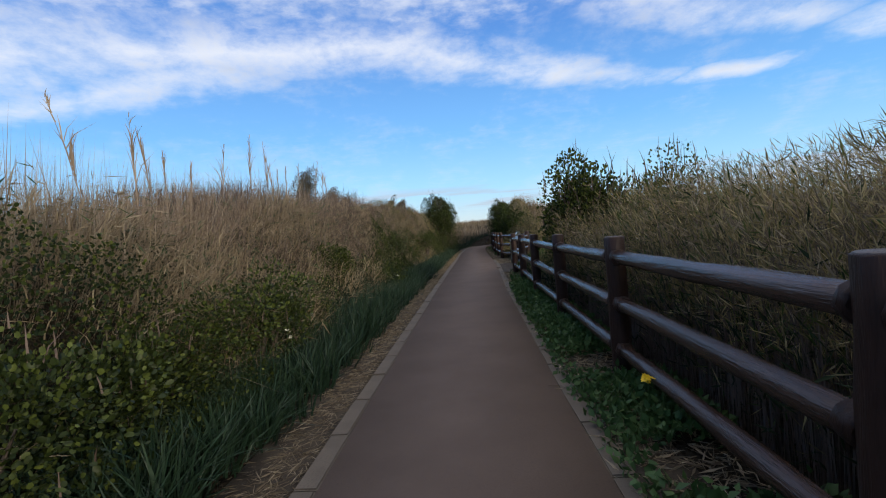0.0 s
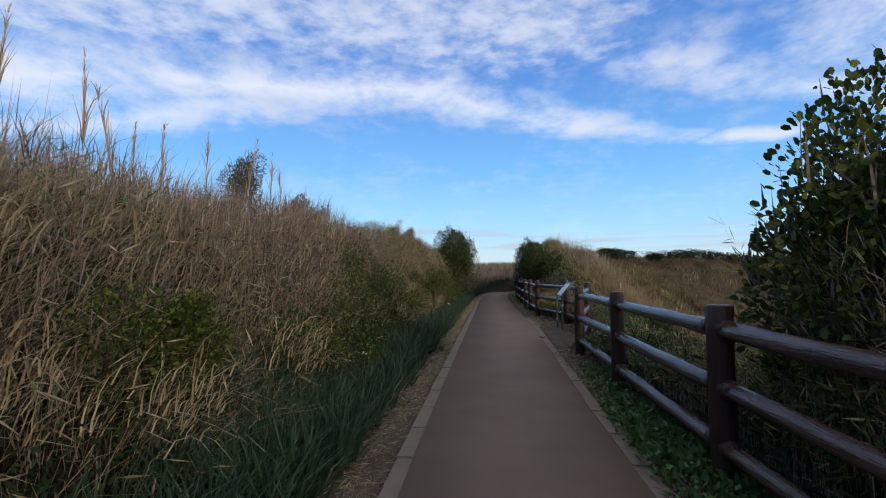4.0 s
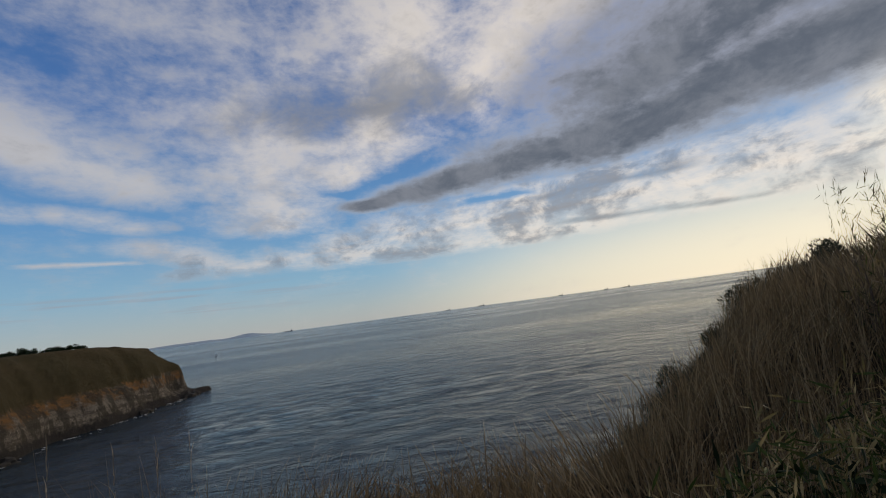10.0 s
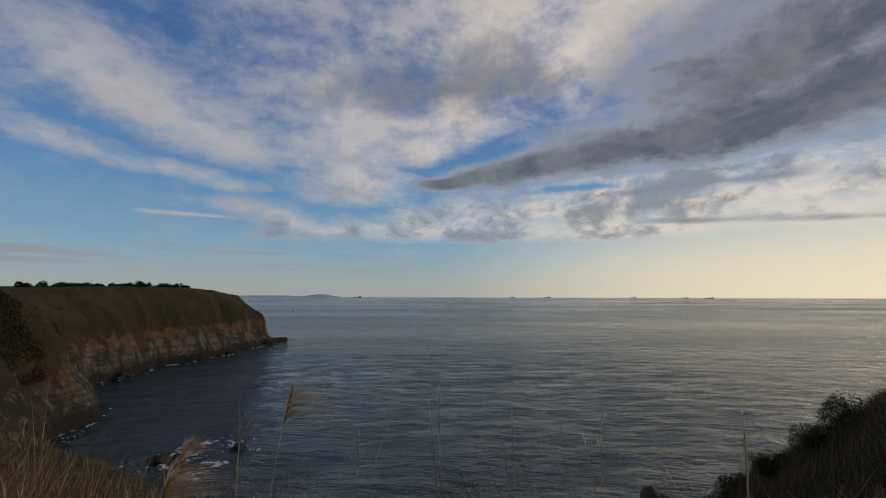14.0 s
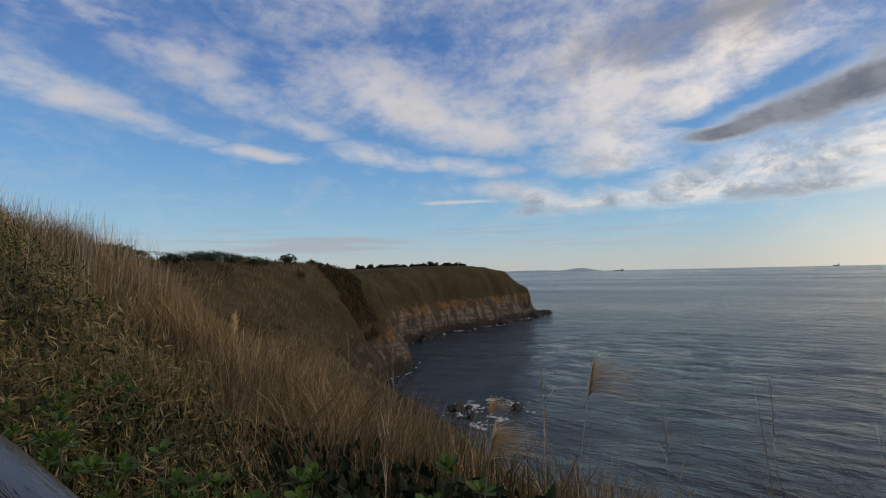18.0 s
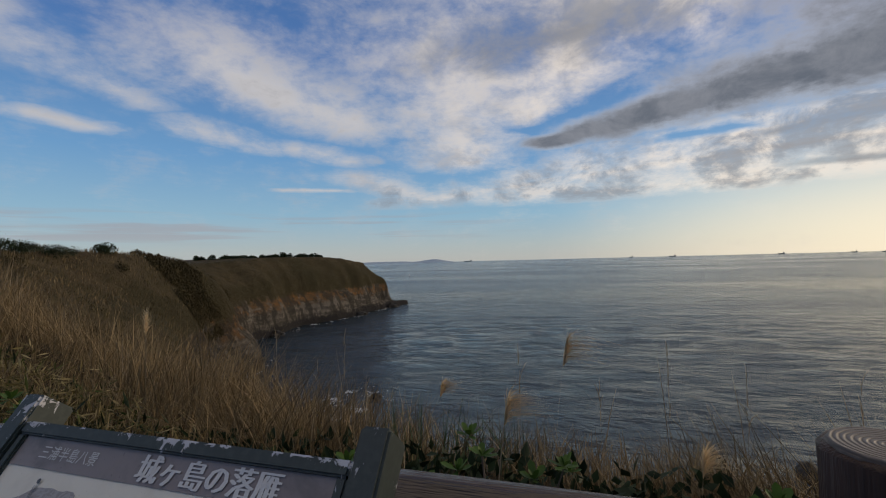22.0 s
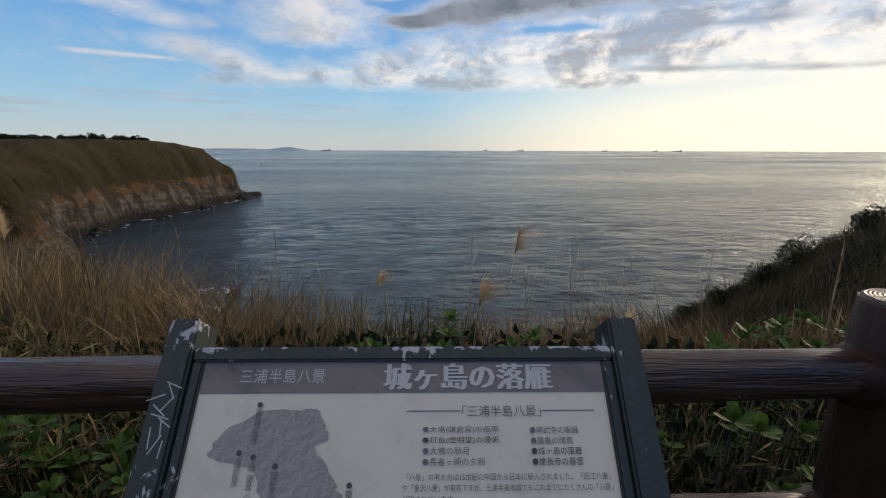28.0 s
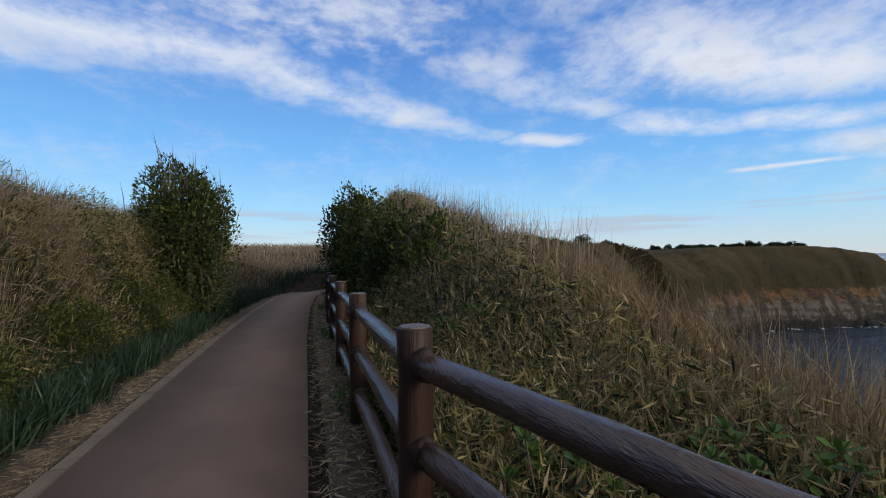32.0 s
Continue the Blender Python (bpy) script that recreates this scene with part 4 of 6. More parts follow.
# ---- right: thicket, dwarf bamboo, slope grass ----
def build_right_plants():
    rng = np.random.default_rng(13)
    # litter and weeds between kerb and fence
    y = rng.uniform(-3, 35, 21000)
    r0 = right_edge(y) - .10 * rng.uniform(0, 1, len(y))
    x = r0 + rng.uniform(0, 1, len(y)) * (fence_x(y) + .25 - r0)
    bare = (y > 12.2) & (y < 15.6) & (x < fence_x(y) - .25)
    x, y = x[~bare], y[~bare]
    m = len(x)
    ln = lean_of(m, 1, rng=rng)
    ax = np.concatenate([ln / np.hypot(ln[:, :1], ln[:, 1:]), rng.normal(.05, .15, (m, 1))], 1)
    stuff("fence_litter", "straw litter and dead leaves under the fence", "litter", [leaves(on_ground(x, y, .02), ax, rng.uniform(.05, .16, m), rng.uniform(.006, .016, m), rng)], M_STRAW)
    y = np.where(rng.uniform(0, 1, 40000) < .5, rng.uniform(-3, 9, 40000), rng.uniform(-3, 33, 40000))
    x = right_edge(y) + np.interp(y, [8, 10], [-.09, .05]) + rng.uniform(0, 1, len(y)) ** .7 * (fence_x(y) + .35 - right_edge(y))
    k = (rng.uniform(0, 1, len(y)) < sstep(-.05, .35, value_noise(x, y, .8, 31) + np.interp(y, [7, 9.5], [.35, 0]))) & ~((y > 11.6) & (y < 16.2) & (x < fence_x(y) - .15))
    x, y = x[k], y[k]
    m = len(x)
    b = on_ground(x, y, 0)
    b[:, 2] += rng.uniform(.02, .14, m)
    ax = np.concatenate([lean_of(m, .8, rng=rng), rng.normal(.35, .3, (m, 1))], 1)
    ll = rng.uniform(.03, .075, m)
    stuff("verge_weeds", "low leafy green weeds under the fence", "weeds", [leaves(b, ax, ll, ll * .6, rng)], M_WEED)

    # tall dry thicket behind the first stretch of fence
    def thick(n):
        y = rng.uniform(-4, 7.4, n)
        x = fence_x(y) + .3 + rng.uniform(0, 1, n) ** 1.3 * 3.2
        return x, y
    x, y = thick(17000)
    m = len(x)
    hmax = np.interp(y, [-4, 0, 3, 5, 6.5, 7.4], [1.62, 1.62, 1.58, 1.55, 1.75, 1.9]) * (1 + .12 * value_noise(x, y, 1.1, 33)) * np.interp(x - fence_x(y), [.25, .8, 1.6], [.78, .95, 1.05])
    h = hmax * rng.uniform(.55, 1.12, m)
    b = np.stack([x, y, np.full(m, -.05)], -1)
    ln = lean_of(m, .09, (-.02, .02), rng)
    stuff("thicket_stems", "dry bamboo stems behind the fence", "thicket", [ribbons(b, ln, h, rng.uniform(.004, .008, m), 2, 0, rng)], M_TWIG)
    k = rng.choice(m, 185000)
    f = rng.beta(2.6, 1.0, len(k))
    lb = b[k] + np.concatenate([ln[k] * (h[k] * f ** 1.8)[:, None], (h[k] * f)[:, None]], 1)
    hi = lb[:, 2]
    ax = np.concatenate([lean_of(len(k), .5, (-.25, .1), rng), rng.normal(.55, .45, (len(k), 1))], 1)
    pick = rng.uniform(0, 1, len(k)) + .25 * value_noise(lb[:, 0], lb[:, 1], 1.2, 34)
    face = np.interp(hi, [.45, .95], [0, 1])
    # low leaves get the dark colour, standing in for the thicket's inner shade
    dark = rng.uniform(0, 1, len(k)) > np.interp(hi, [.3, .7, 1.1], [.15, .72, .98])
    olive = ~dark & (pick < .58)
    dry = ~dark & ~olive & (pick < .58 + .26 * face)
    gr = ~dry & ~dark & ~olive
    ll, lw = rng.uniform(.06, .14, len(k)), rng.uniform(.0045, .0085, len(k))
    stuff("thicket_olive_leaves", "olive-straw bamboo leaves on the thicket", "thicket", [leaves(lb[olive], ax[olive], ll[olive], lw[olive], rng)], M_THICK)
    stuff("thicket_dry_leaves", "dry straw bamboo leaves on the thicket", "thicket", [leaves(lb[dry], ax[dry], ll[dry], lw[dry], rng)], M_STRAW)
    stuff("thicket_green_leaves", "green bamboo leaves in the thicket", "thicket", [leaves(lb[gr], ax[gr], ll[gr], lw[gr] * 1.2, rng)], M_BAMBOO)
    stuff("thicket_shaded_leaves", "leaves low in the thicket, dark green as painted inner shade", "thicket", [leaves(lb[dark][::2], ax[dark][::2], ll[dark][::2] * 1.1, lw[dark][::2] * 2.0, rng)], M_DARKLEAF)

    # dwarf bamboo belt along the rest of the fence
    n = 38000
    y = rng.uniform(6.5, 31, n)
    x = fence_x(y) + .18 + rng.uniform(0, 1, n) ** 1.2 * np.interp(y, [6, 10, 11.5, 16, 18, 24], [2.4, 1.6, .9, .9, 2.0, 1.9])
    m = len(x)
    h = np.interp(y, [6.5, 8.5, 10.2, 12, 17, 18.5, 22, 27, 30], [1.05, .8, .5, .5, .5, .6, .65, .6, .6]) * rng.uniform(.6, 1.12, m) * (1 + .2 * value_noise(x, y, 1.2, 35)) * np.interp(x - fence_x(y), [.15, .6], [.85, 1])
    b = on_ground(x, y, -.03)
    ln = lean_of(m, .14, (-.03, 0), rng)
    stuff("bamboo_stems", "thin dwarf bamboo stems behind the fence", "bamboo", [ribbons(b[::2], ln[::2], h[::2], rng.uniform(.003, .006, len(b[::2])), 2, 0, rng)], M_REED)
    k = rng.choice(m, 205000)
    k = k[(rng.uniform(0, 1, len(k)) < np.interp(y[k], [11, 12.5, 16, 17.5], [1, .55, .55, 1]))]
    f = rng.beta(2.0, 1.1, len(k))
    lb = b[k] + np.concatenate([ln[k] * (h[k] * f ** 1.8)[:, None], (h[k] * f)[:, None]], 1)
    ax = np.concatenate([lean_of(len(k), .8, (-.1, 0), rng), rng.normal(.12, .5, (len(k), 1))], 1)
    ptch = value_noise(lb[:, 0], lb[:, 1], 1.5, 37)
    pick = rng.uniform(0, 1, len(k)) + .3 * ptch
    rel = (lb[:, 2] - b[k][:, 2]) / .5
    # some leaves dark at random, more low down to paint the shade inside
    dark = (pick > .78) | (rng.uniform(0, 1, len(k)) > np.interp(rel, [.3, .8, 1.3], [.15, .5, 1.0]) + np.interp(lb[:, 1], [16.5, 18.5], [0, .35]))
    dry = (pick < .42 + np.interp(lb[:, 1], [15, 18], [0, .16])) & ~dark
    gr = ~dry & ~dark
    ll = rng.uniform(.06, .145, len(k)) * np.interp(lb[:, 1], [11, 12.5, 16, 18], [1, .72, .72, 1])
    lw = ll * rng.uniform(.085, .12, len(k))
    back = lb[:, 1] > 17.5 + rng.normal(0, .6, len(k))
    stuff("bamboo_pale_leaves", "pale straw-coloured dwarf bamboo leaves", "bamboo", [leaves(lb[dry & back], ax[dry & back], ll[dry & back], lw[dry & back] * 1.15, rng)], M_THICK)
    stuff("bamboo_dry_leaves", "straw-edged withered dwarf bamboo leaves", "bamboo", [leaves(lb[dry & ~back], ax[dry & ~back], ll[dry & ~back], lw[dry & ~back], rng)], M_THICK)
    stuff("bamboo_green_leaves", "green lance-shaped dwarf bamboo leaves", "bamboo", [leaves(lb[gr], ax[gr], ll[gr], lw[gr] * 1.1, rng)], M_BAMBOO)
    stuff("bamboo_dark_leaves", "dark green dwarf bamboo leaves, more of them low as painted shade", "bamboo", [leaves(lb[dark][::3], ax[dark][::3], ll[dark][::3] * 1.2, lw[dark][::3] * 1.8, rng)], M_DARKLEAF)

    # dense low undergrowth behind the fence, its colour darkened for shade
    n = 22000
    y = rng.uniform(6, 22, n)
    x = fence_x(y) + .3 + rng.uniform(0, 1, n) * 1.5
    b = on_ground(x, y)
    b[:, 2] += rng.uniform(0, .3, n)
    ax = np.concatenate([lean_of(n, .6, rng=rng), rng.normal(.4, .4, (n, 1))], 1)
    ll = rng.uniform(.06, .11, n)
    stuff("undergrowth", "dense undergrowth low behind the fence, coloured dark for shade", "shrub", [leaves(b, ax, ll, ll * .55, rng)], M_DARKLEAF)
    # tawny grass on the cliff top behind the board
    n = 46000
    y = 10.5 + 13.5 * rng.beta(1.3, 1.7, n)
    x = fence_x(y) + .35 + rng.uniform(0, 1, n) ** .8 * 4.2
    k = rng.uniform(0, 1, n) < (.5 + .7 * value_noise(x, y, .9, 55)) * np.interp(y, [10.5, 12.5, 14], [.4, .6, 1])
    x, y = x[k], y[k]
    m = len(x)
    h = rng.uniform(.35, .82, m) * (1 + .22 * value_noise(x, y, .9, 56)) * np.interp(y, [10.5, 12.5, 14, 15.5, 17.5, 20], [.42, .5, .62, .7, 1.05, 1.1]) * np.interp(x - fence_x(y), [.3, 1.2], [.7, 1])
    ln = lean_of(m, .22, (.02, .02), rng)
    ln += .45 * np.stack([value_noise(x, y, .7, 74), value_noise(x, y, .7, 75)], -1)
    bent = rng.uniform(0, 1, m) < .4
    ln[bent] *= 2.6
    stuff("cliff_top_grass", "tawny dry grass along the cliff top", "grass", [ribbons(on_ground(x, y, -.03), ln, h, rng.uniform(.004, .0085, m), 3, .25, rng)], M_CLIFFGRASS)

    # tall bleached grass on the shoulder south of the look-out
    n = 15000
    y = rng.uniform(5.5, 12.6, n)
    x = fence_x(y) + 1.0 + rng.uniform(0, 1, n) * 5.0
    x, y = x[~((y < 8.5) & (x < 4.6))], y[~((y < 8.5) & (x < 4.6))]
    m = len(x)
    h = rng.uniform(.35, .8, m) * np.interp(y, [9, 12.6], [1.0, .6]) * (1 + .25 * value_noise(x, y, .8, 94))
    ln = lean_of(m, .28, (.05, .03), rng) + .4 * np.stack([value_noise(x, y, .8, 95), value_noise(x, y, .8, 96)], -1)
    stuff("shoulder_grass", "tall bleached dry grass on the cliff shoulder", "grass", [ribbons(on_ground(x, y, -.03), ln, h, rng.uniform(.005, .011, m), 3, .3, rng)], M_CLIFFGRASS)

    # tall thin stalks on the crest of the seaward slope
    y = rng.uniform(21, 33, 2600)
    x = fence_x(y) + .8 + rng.uniform(0, 1, 2600) * 4.5
    stuff("crest_stalks", "thin tall withered stalks on the slope crest", "grass", [ribbons(on_ground(x, y, -.03), lean_of(2600, .14, (.05, .03), rng), rng.uniform(.7, 1.25, 2600), rng.uniform(.005, .009, 2600), 2, .05, rng)], M_REED)
    # long grass on the near slope
    def slope(n, x0, x1, y0, y1, p):
        y = rng.uniform(y0, y1, n)
        x = fence_x(np.minimum(y, 34)) + x0 + rng.uniform(0, 1, n) ** p * (x1 - x0)
        return x, y
    sets, dull = [], []
    for n, x0, x1, y0, y1, p, w0, w1, h0, h1 in ((60000, 1.6, 10, 8, 38, 1.2, .005, .011, .4, .85), (60000, 6, 24, 6, 52, 1.0, .010, .02, .4, .8), (42000, 12, 75, 14, 95, 1.0, .06, .11, .45, .85), (36000, 2, 24, -12, 9.5, 1.0, .013, .030, .4, .85)):
        x, y = slope(n, x0, x1, y0, y1, p)
        d = shore_dist(x, y)
        k = (d > 5.0) & ~((y < 9) & (x < 5.2)) & (rng.uniform(0, 1, n) < .75 + .4 * value_noise(x, y, 4, 41) + .45 * value_noise(x, y, .7, 42))
        x, y = x[k], y[k]
        m = len(x)
        h = rng.uniform(h0, h1, m) * (1 + .25 * value_noise(x, y, 2.5, 43) + .25 * value_noise(x, y, .8, 44))
        low = np.interp(x - fence_x(np.minimum(y, 34)), [1, 4], [.7, 1]) * np.where(x < 10, np.interp(y, [6, 9, 14], [1.0, .4, 1]), 1)
        base, ln, hh, ww = on_ground(x, y, -.04), lean_of(m, .3, (.08, -.05), rng), h * low, rng.uniform(w0, w1, m)
        ln += .55 * np.stack([value_noise(x, y, 1.1, 71), value_noise(x, y, 1.1, 72)], -1)
        hh *= 1 + .35 * value_noise(x, y, .55, 73)
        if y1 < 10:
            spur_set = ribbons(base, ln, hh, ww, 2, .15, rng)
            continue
        far = np.hypot(x - 2, y - 14)
        g = value_noise(x, y, 6, 46) + .5 * value_noise(x, y, 1.7, 49) + rng.normal(0, .3, m) + .3 * sstep(25, 70, far) > .5
        sets.append(ribbons(base[~g], ln[~g], hh[~g], ww[~g], 2, .15, rng))
        dull.append(ribbons(base[g], ln[g], hh[g], ww[g], 2, .15, rng))
    stuff("slope_grass", "dry tawny long grass covering the seaward slope", "grass", sets, M_SLOPE)
    stuff("slope_dull_grass", "olive-brown withered grass patches on the slope", "grass", dull, M_SLOPE2)
    stuff("spur_grass", "withered brown grass on the spur, darkened for its shaded side", "grass", [spur_set], M_SPUR)
    spur_cover(rng)
    slope_scrub(rng)
    x, y = slope(22000, 1.0, 14, 8, 34, 1.5)
    k = value_noise(x, y, 2.2, 45) > .05
    x, y = x[k], y[k]
    m = len(x)
    stuff("slope_green_grass", "green grass tufts among dry slope grass", "grass", [ribbons(on_ground(x, y, -.03), lean_of(m, .3, rng=rng), rng.uniform(.3, .6, m), rng.uniform(.006, .011, m), 2, .3, rng)], M_GREEN)


def slope_scrub(rng):
    """Dark scrub in patches over the slope and thick on the steep bluff."""
    n = 260000
    x, y = rng.uniform(5, 92, n), rng.uniform(14, 96, n)
    nb = 80000
    x, y = np.append(x, rng.uniform(54, 90, nb)), np.append(y, rng.uniform(73, 93, nb))
    n += nb
    bluff = np.exp(-((x - 71) ** 2 + (y - 83) ** 2) / 14 ** 2)
    ptch = value_noise(x, y, 6, 51) + .7 * value_noise(x, y, 2.2, 52) + 1.1 * bluff
    k = rng.uniform(0, 1, n) < sstep(.78, 1.0, ptch)
    x, y = x[k], y[k]
    d = shore_dist(x, y)
    k = (d > 4.0) & (x > fence_x(np.minimum(y, 34)) + 2.5)
    x, y = x[k], y[k]
    m = len(x)
    far = np.hypot(x - 2, y - 14)
    b = on_ground(x, y)
    b[:, 2] += rng.beta(1.4, 1.4, m) * np.interp(far, [5, 60], [.45, .9]) * (1 + .6 * value_noise(x, y, 1.6, 53))
    ax = np.concatenate([lean_of(m, .6, rng=rng), rng.normal(.4, .4, (m, 1))], 1)
    ll = rng.uniform(.6, 1.2, m) * (.09 + .0027 * far)
    stuff("slope_scrub", "patches of dark scrub on the seaward slope", "shrub", [leaves(b, ax, ll, ll * .5, rng)], M_BLUFF)


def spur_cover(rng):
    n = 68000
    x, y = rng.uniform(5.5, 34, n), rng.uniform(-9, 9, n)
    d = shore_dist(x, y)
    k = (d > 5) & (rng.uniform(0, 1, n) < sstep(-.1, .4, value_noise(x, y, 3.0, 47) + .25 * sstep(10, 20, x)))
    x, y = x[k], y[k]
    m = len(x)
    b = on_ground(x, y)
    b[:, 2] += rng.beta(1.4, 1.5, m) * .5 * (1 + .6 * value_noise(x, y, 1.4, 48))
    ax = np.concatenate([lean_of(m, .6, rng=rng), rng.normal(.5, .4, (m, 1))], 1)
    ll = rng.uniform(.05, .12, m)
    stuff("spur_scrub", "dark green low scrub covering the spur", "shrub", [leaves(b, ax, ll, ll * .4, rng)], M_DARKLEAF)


# ---- shrubs and trees as things ----
def shrub(name, label, at, size, n, mat, seed, leaf=(.05, .09), category="shrub", lumps=14, limbs=7, wind=(0, 0), group="", twigs=0, wide=.5, flat=9.0):
    rng = np.random.default_rng(seed)
    top = thing(name, label, category, pose(*at), group=group)
    sx, sy, sz = size
    c = rng.normal(size=(lumps, 3))
    c /= np.linalg.norm(c, axis=1, keepdims=True)
    c *= rng.uniform(.25, .72, (lumps, 1))
    c[:, 2] = np.abs(c[:, 2]) * .9 + rng.uniform(-.1, .35, lumps)
    r = rng.uniform(.26, .46, lumps)
    which = rng.integers(0, lumps, n)
    d = rng.normal(size=(n, 3))
    d /= np.linalg.norm(d, axis=1, keepdims=True)
    pnt = c[which] + d * (r[which] * rng.uniform(.45, 1.12, n) ** .5)[:, None]
    pnt = pnt * np.array([sx, sy, sz * .72]) + np.array([0, 0, sz * .28])
    pnt[:, 0] += wind[0] * np.maximum(pnt[:, 2], 0)
    pnt[:, 1] += wind[1] * np.maximum(pnt[:, 2], 0)
    pnt[:, 2] = np.maximum(pnt[:, 2], .05 + rng.uniform(0, .1, n))
    lim = flat * (1 + .16 * value_noise(pnt[:, 0] + seed, pnt[:, 1], .55, seed) - .12 * np.hypot(pnt[:, 0] / sx, pnt[:, 1] / sy) ** 2)
    pnt[:, 2] = np.where(pnt[:, 2] > lim, lim - rng.uniform(0, 1.2, n) * (pnt[:, 2] - lim), pnt[:, 2])
    ax = d + rng.normal(0, .45, (n, 3)) + np.array([0, 0, .45])
    L = rng.uniform(leaf[0], leaf[1], n)
    co, q, t = round_leaves(pnt, ax, L, wide, rng) if wide > .6 else leaves(pnt, ax, L, L * wide, rng)
    ob = fast_mesh("crown", co, q, t, mat)
    ob.parent = top
    if twigs:
        k = rng.choice(n, twigs)
        co, q, t = ribbons(pnt[k], lean_of(twigs, .4, (wind[0] * .5, wind[1] * .5), rng), rng.uniform(.12, .4, twigs) * sz * .5, np.full(twigs, .008 + .003 * sz), 2, 0, rng)
        ob = fast_mesh("twig_spray", co, q, t, M_TWIG)
        ob.parent = top
        ob["kind"] = "stuff"
    for j in range(limbs):
        e = c[j % lumps] * np.array([sx, sy, sz * .72]) * .9 + np.array([wind[0] * sz * .5, wind[1] * sz * .5, sz * .3])
        s = Vector((rng.normal(0, .08 * sx), rng.normal(0, .08 * sy), -.1))
        part("limb", log(s, Vector(e), .018 * sz + .008, .006, 7, 4, .004, .002, seed + j), M_BARK, top)
    return top


def gz(x, y):
    return float(ground(np.array([float(x)]), np.array([float(y)]))[0])


build_left_verge()
build_left_bank()
build_right_plants()
for k in range(22):
    yy = -1 + k * .62 + .4 * math.sin(k * 7.3)
    reed(float(left_edge(np.array([yy]))[0]) - 2.5 - .9 * abs(math.sin(k * 3.1)), yy, 1.25 + .45 * abs(math.sin(k * 5.7)), 100 + k)

for k, (x, y, s) in enumerate(((11.2, -1.6, .9), (12.6, -.6, .8), (14.3, .6, 1.0), (15.6, 1.0, .8), (17.3, 1.7, 1.15), (18.3, 2.0, .9), (20.6, 2.0, .9), (22.6, 2.2, 1.0), (9.6, -2.4, .8))):
    shrub("spur_shrub", "dark green scrubby shrub on the steep spur", (x, y, gz(x, y) - .1), (.9 * s, .9 * s, 1.15 * s), 2600, M_DARKLEAF, 300 + k, (.05, .1), limbs=4, group="spur shrubs", twigs=260, wide=.4)
for k, (y, o, s, mt) in enumerate(((-1.5, 1.15, 1.0, 0), (2.3, 1.25, .8, 1), (5.4, 1.3, .75, 0), (9.3, 1.3, .8, 1), (10.8, 1.55, .7, 1), (14.3, 1.4, .9, 1), (15.8, 1.2, .8, 1), (17.0, 1.6, .9, 1), (21.0, 1.1, 1.0, 1), (23.4, 1.2, .9, 1), (26.0, 1.2, 1.1, 0), (29.0, 1.3, 1.1, 1))):
    x = float(left_edge(np.array([y]))[0]) - o
    shrub("bank_shrub", ("dark green leafy shrub growing out of the bank", "yellow-green leafy shrub growing out of the bank")[mt], (x, y, gz(x, y) - .05), (.55 * s, .9 * s, 1.0 * s), int(4600 * s), (M_LEAFMIX, M_LEAF)[mt], 330 + k, (.02, .04), limbs=5, group="bank shrubs", twigs=90, wide=.75)
# bushes by the path
shrub("round_bush", "large dark green rounded bush beside the path", (-1.15, 28.7, .0), (1.5, 1.6, 4.4), 30000, M_LEAFMIX, 51, (.06, .11), twigs=450, lumps=26, flat=3.75)
for k, (x, y, sx, sy, h, n) in enumerate(((2.75, 27.4, .85, .8, 3.1, 15000), (3.0, 26.0, .85, 1.1, 2.75, 14000), (3.15, 24.5, .8, 1.1, 2.4, 12000), (3.5, 23.0, .75, 1.0, 2.0, 9000))):
    shrub("leafy_bush", "glossy dark green leafy bush hedging the fence", (x, y, -.1), (sx, sy, h * 1.12), n, (M_LEAFMIX, M_LEAF)[k % 2], 520 + k, (.045, .085), limbs=9, group="hedge bushes", twigs=160, lumps=30, wide=.65, flat=h)
shrub("leafy_shrub", "broad leafy green shrub with bare branches behind the fence", (2.6, 7.0, 0), (.9, .9, 2.35), 17000, M_LEAF, 54, (.035, .065), twigs=650, limbs=30, lumps=44, wide=.7, flat=2.75)
shrub("leafy_shrub", "broad leafy green shrub with bare branches behind the fence", (3.3, 6.1, 0), (.95, 1.0, 2.1), 13000, M_LEAF, 55, (.03, .052), twigs=700, limbs=24, lumps=38, wide=.7, flat=2.45)
shrub("low_shrub", "fresh green low shrub in the bank face", (-1.95, 7.2, .35), (.5, .7, .85), 6000, M_LEAF, 56, (.02, .038), twigs=80, wide=.8)
shrub("low_shrub", "fresh green low shrub in the bank face", (-1.6, 3.6, .15), (.55, 1.3, .95), 7000, M_LEAFMIX, 57, (.02, .038), twigs=80, wide=.8)
shrub("low_shrub", "fresh green low shrub in the bank face", (-1.55, 1.0, .1), (.6, 1.3, .9), 7000, M_LEAFMIX, 58, (.02, .038), twigs=80, wide=.8)
shrub("low_shrub", "bright green low shrub in the bank face", (-1.25, 18.2, .5), (.7, 1.3, 1.2), 5200, M_LEAF, 59, (.02, .038), twigs=80, wide=.8)
shrub("low_shrub", "dark green low shrub in the bank face", (-1.7, 12.6, .6), (.7, 1.2, 1.0), 4200, M_LEAFMIX, 60, (.02, .038), twigs=80, wide=.8)
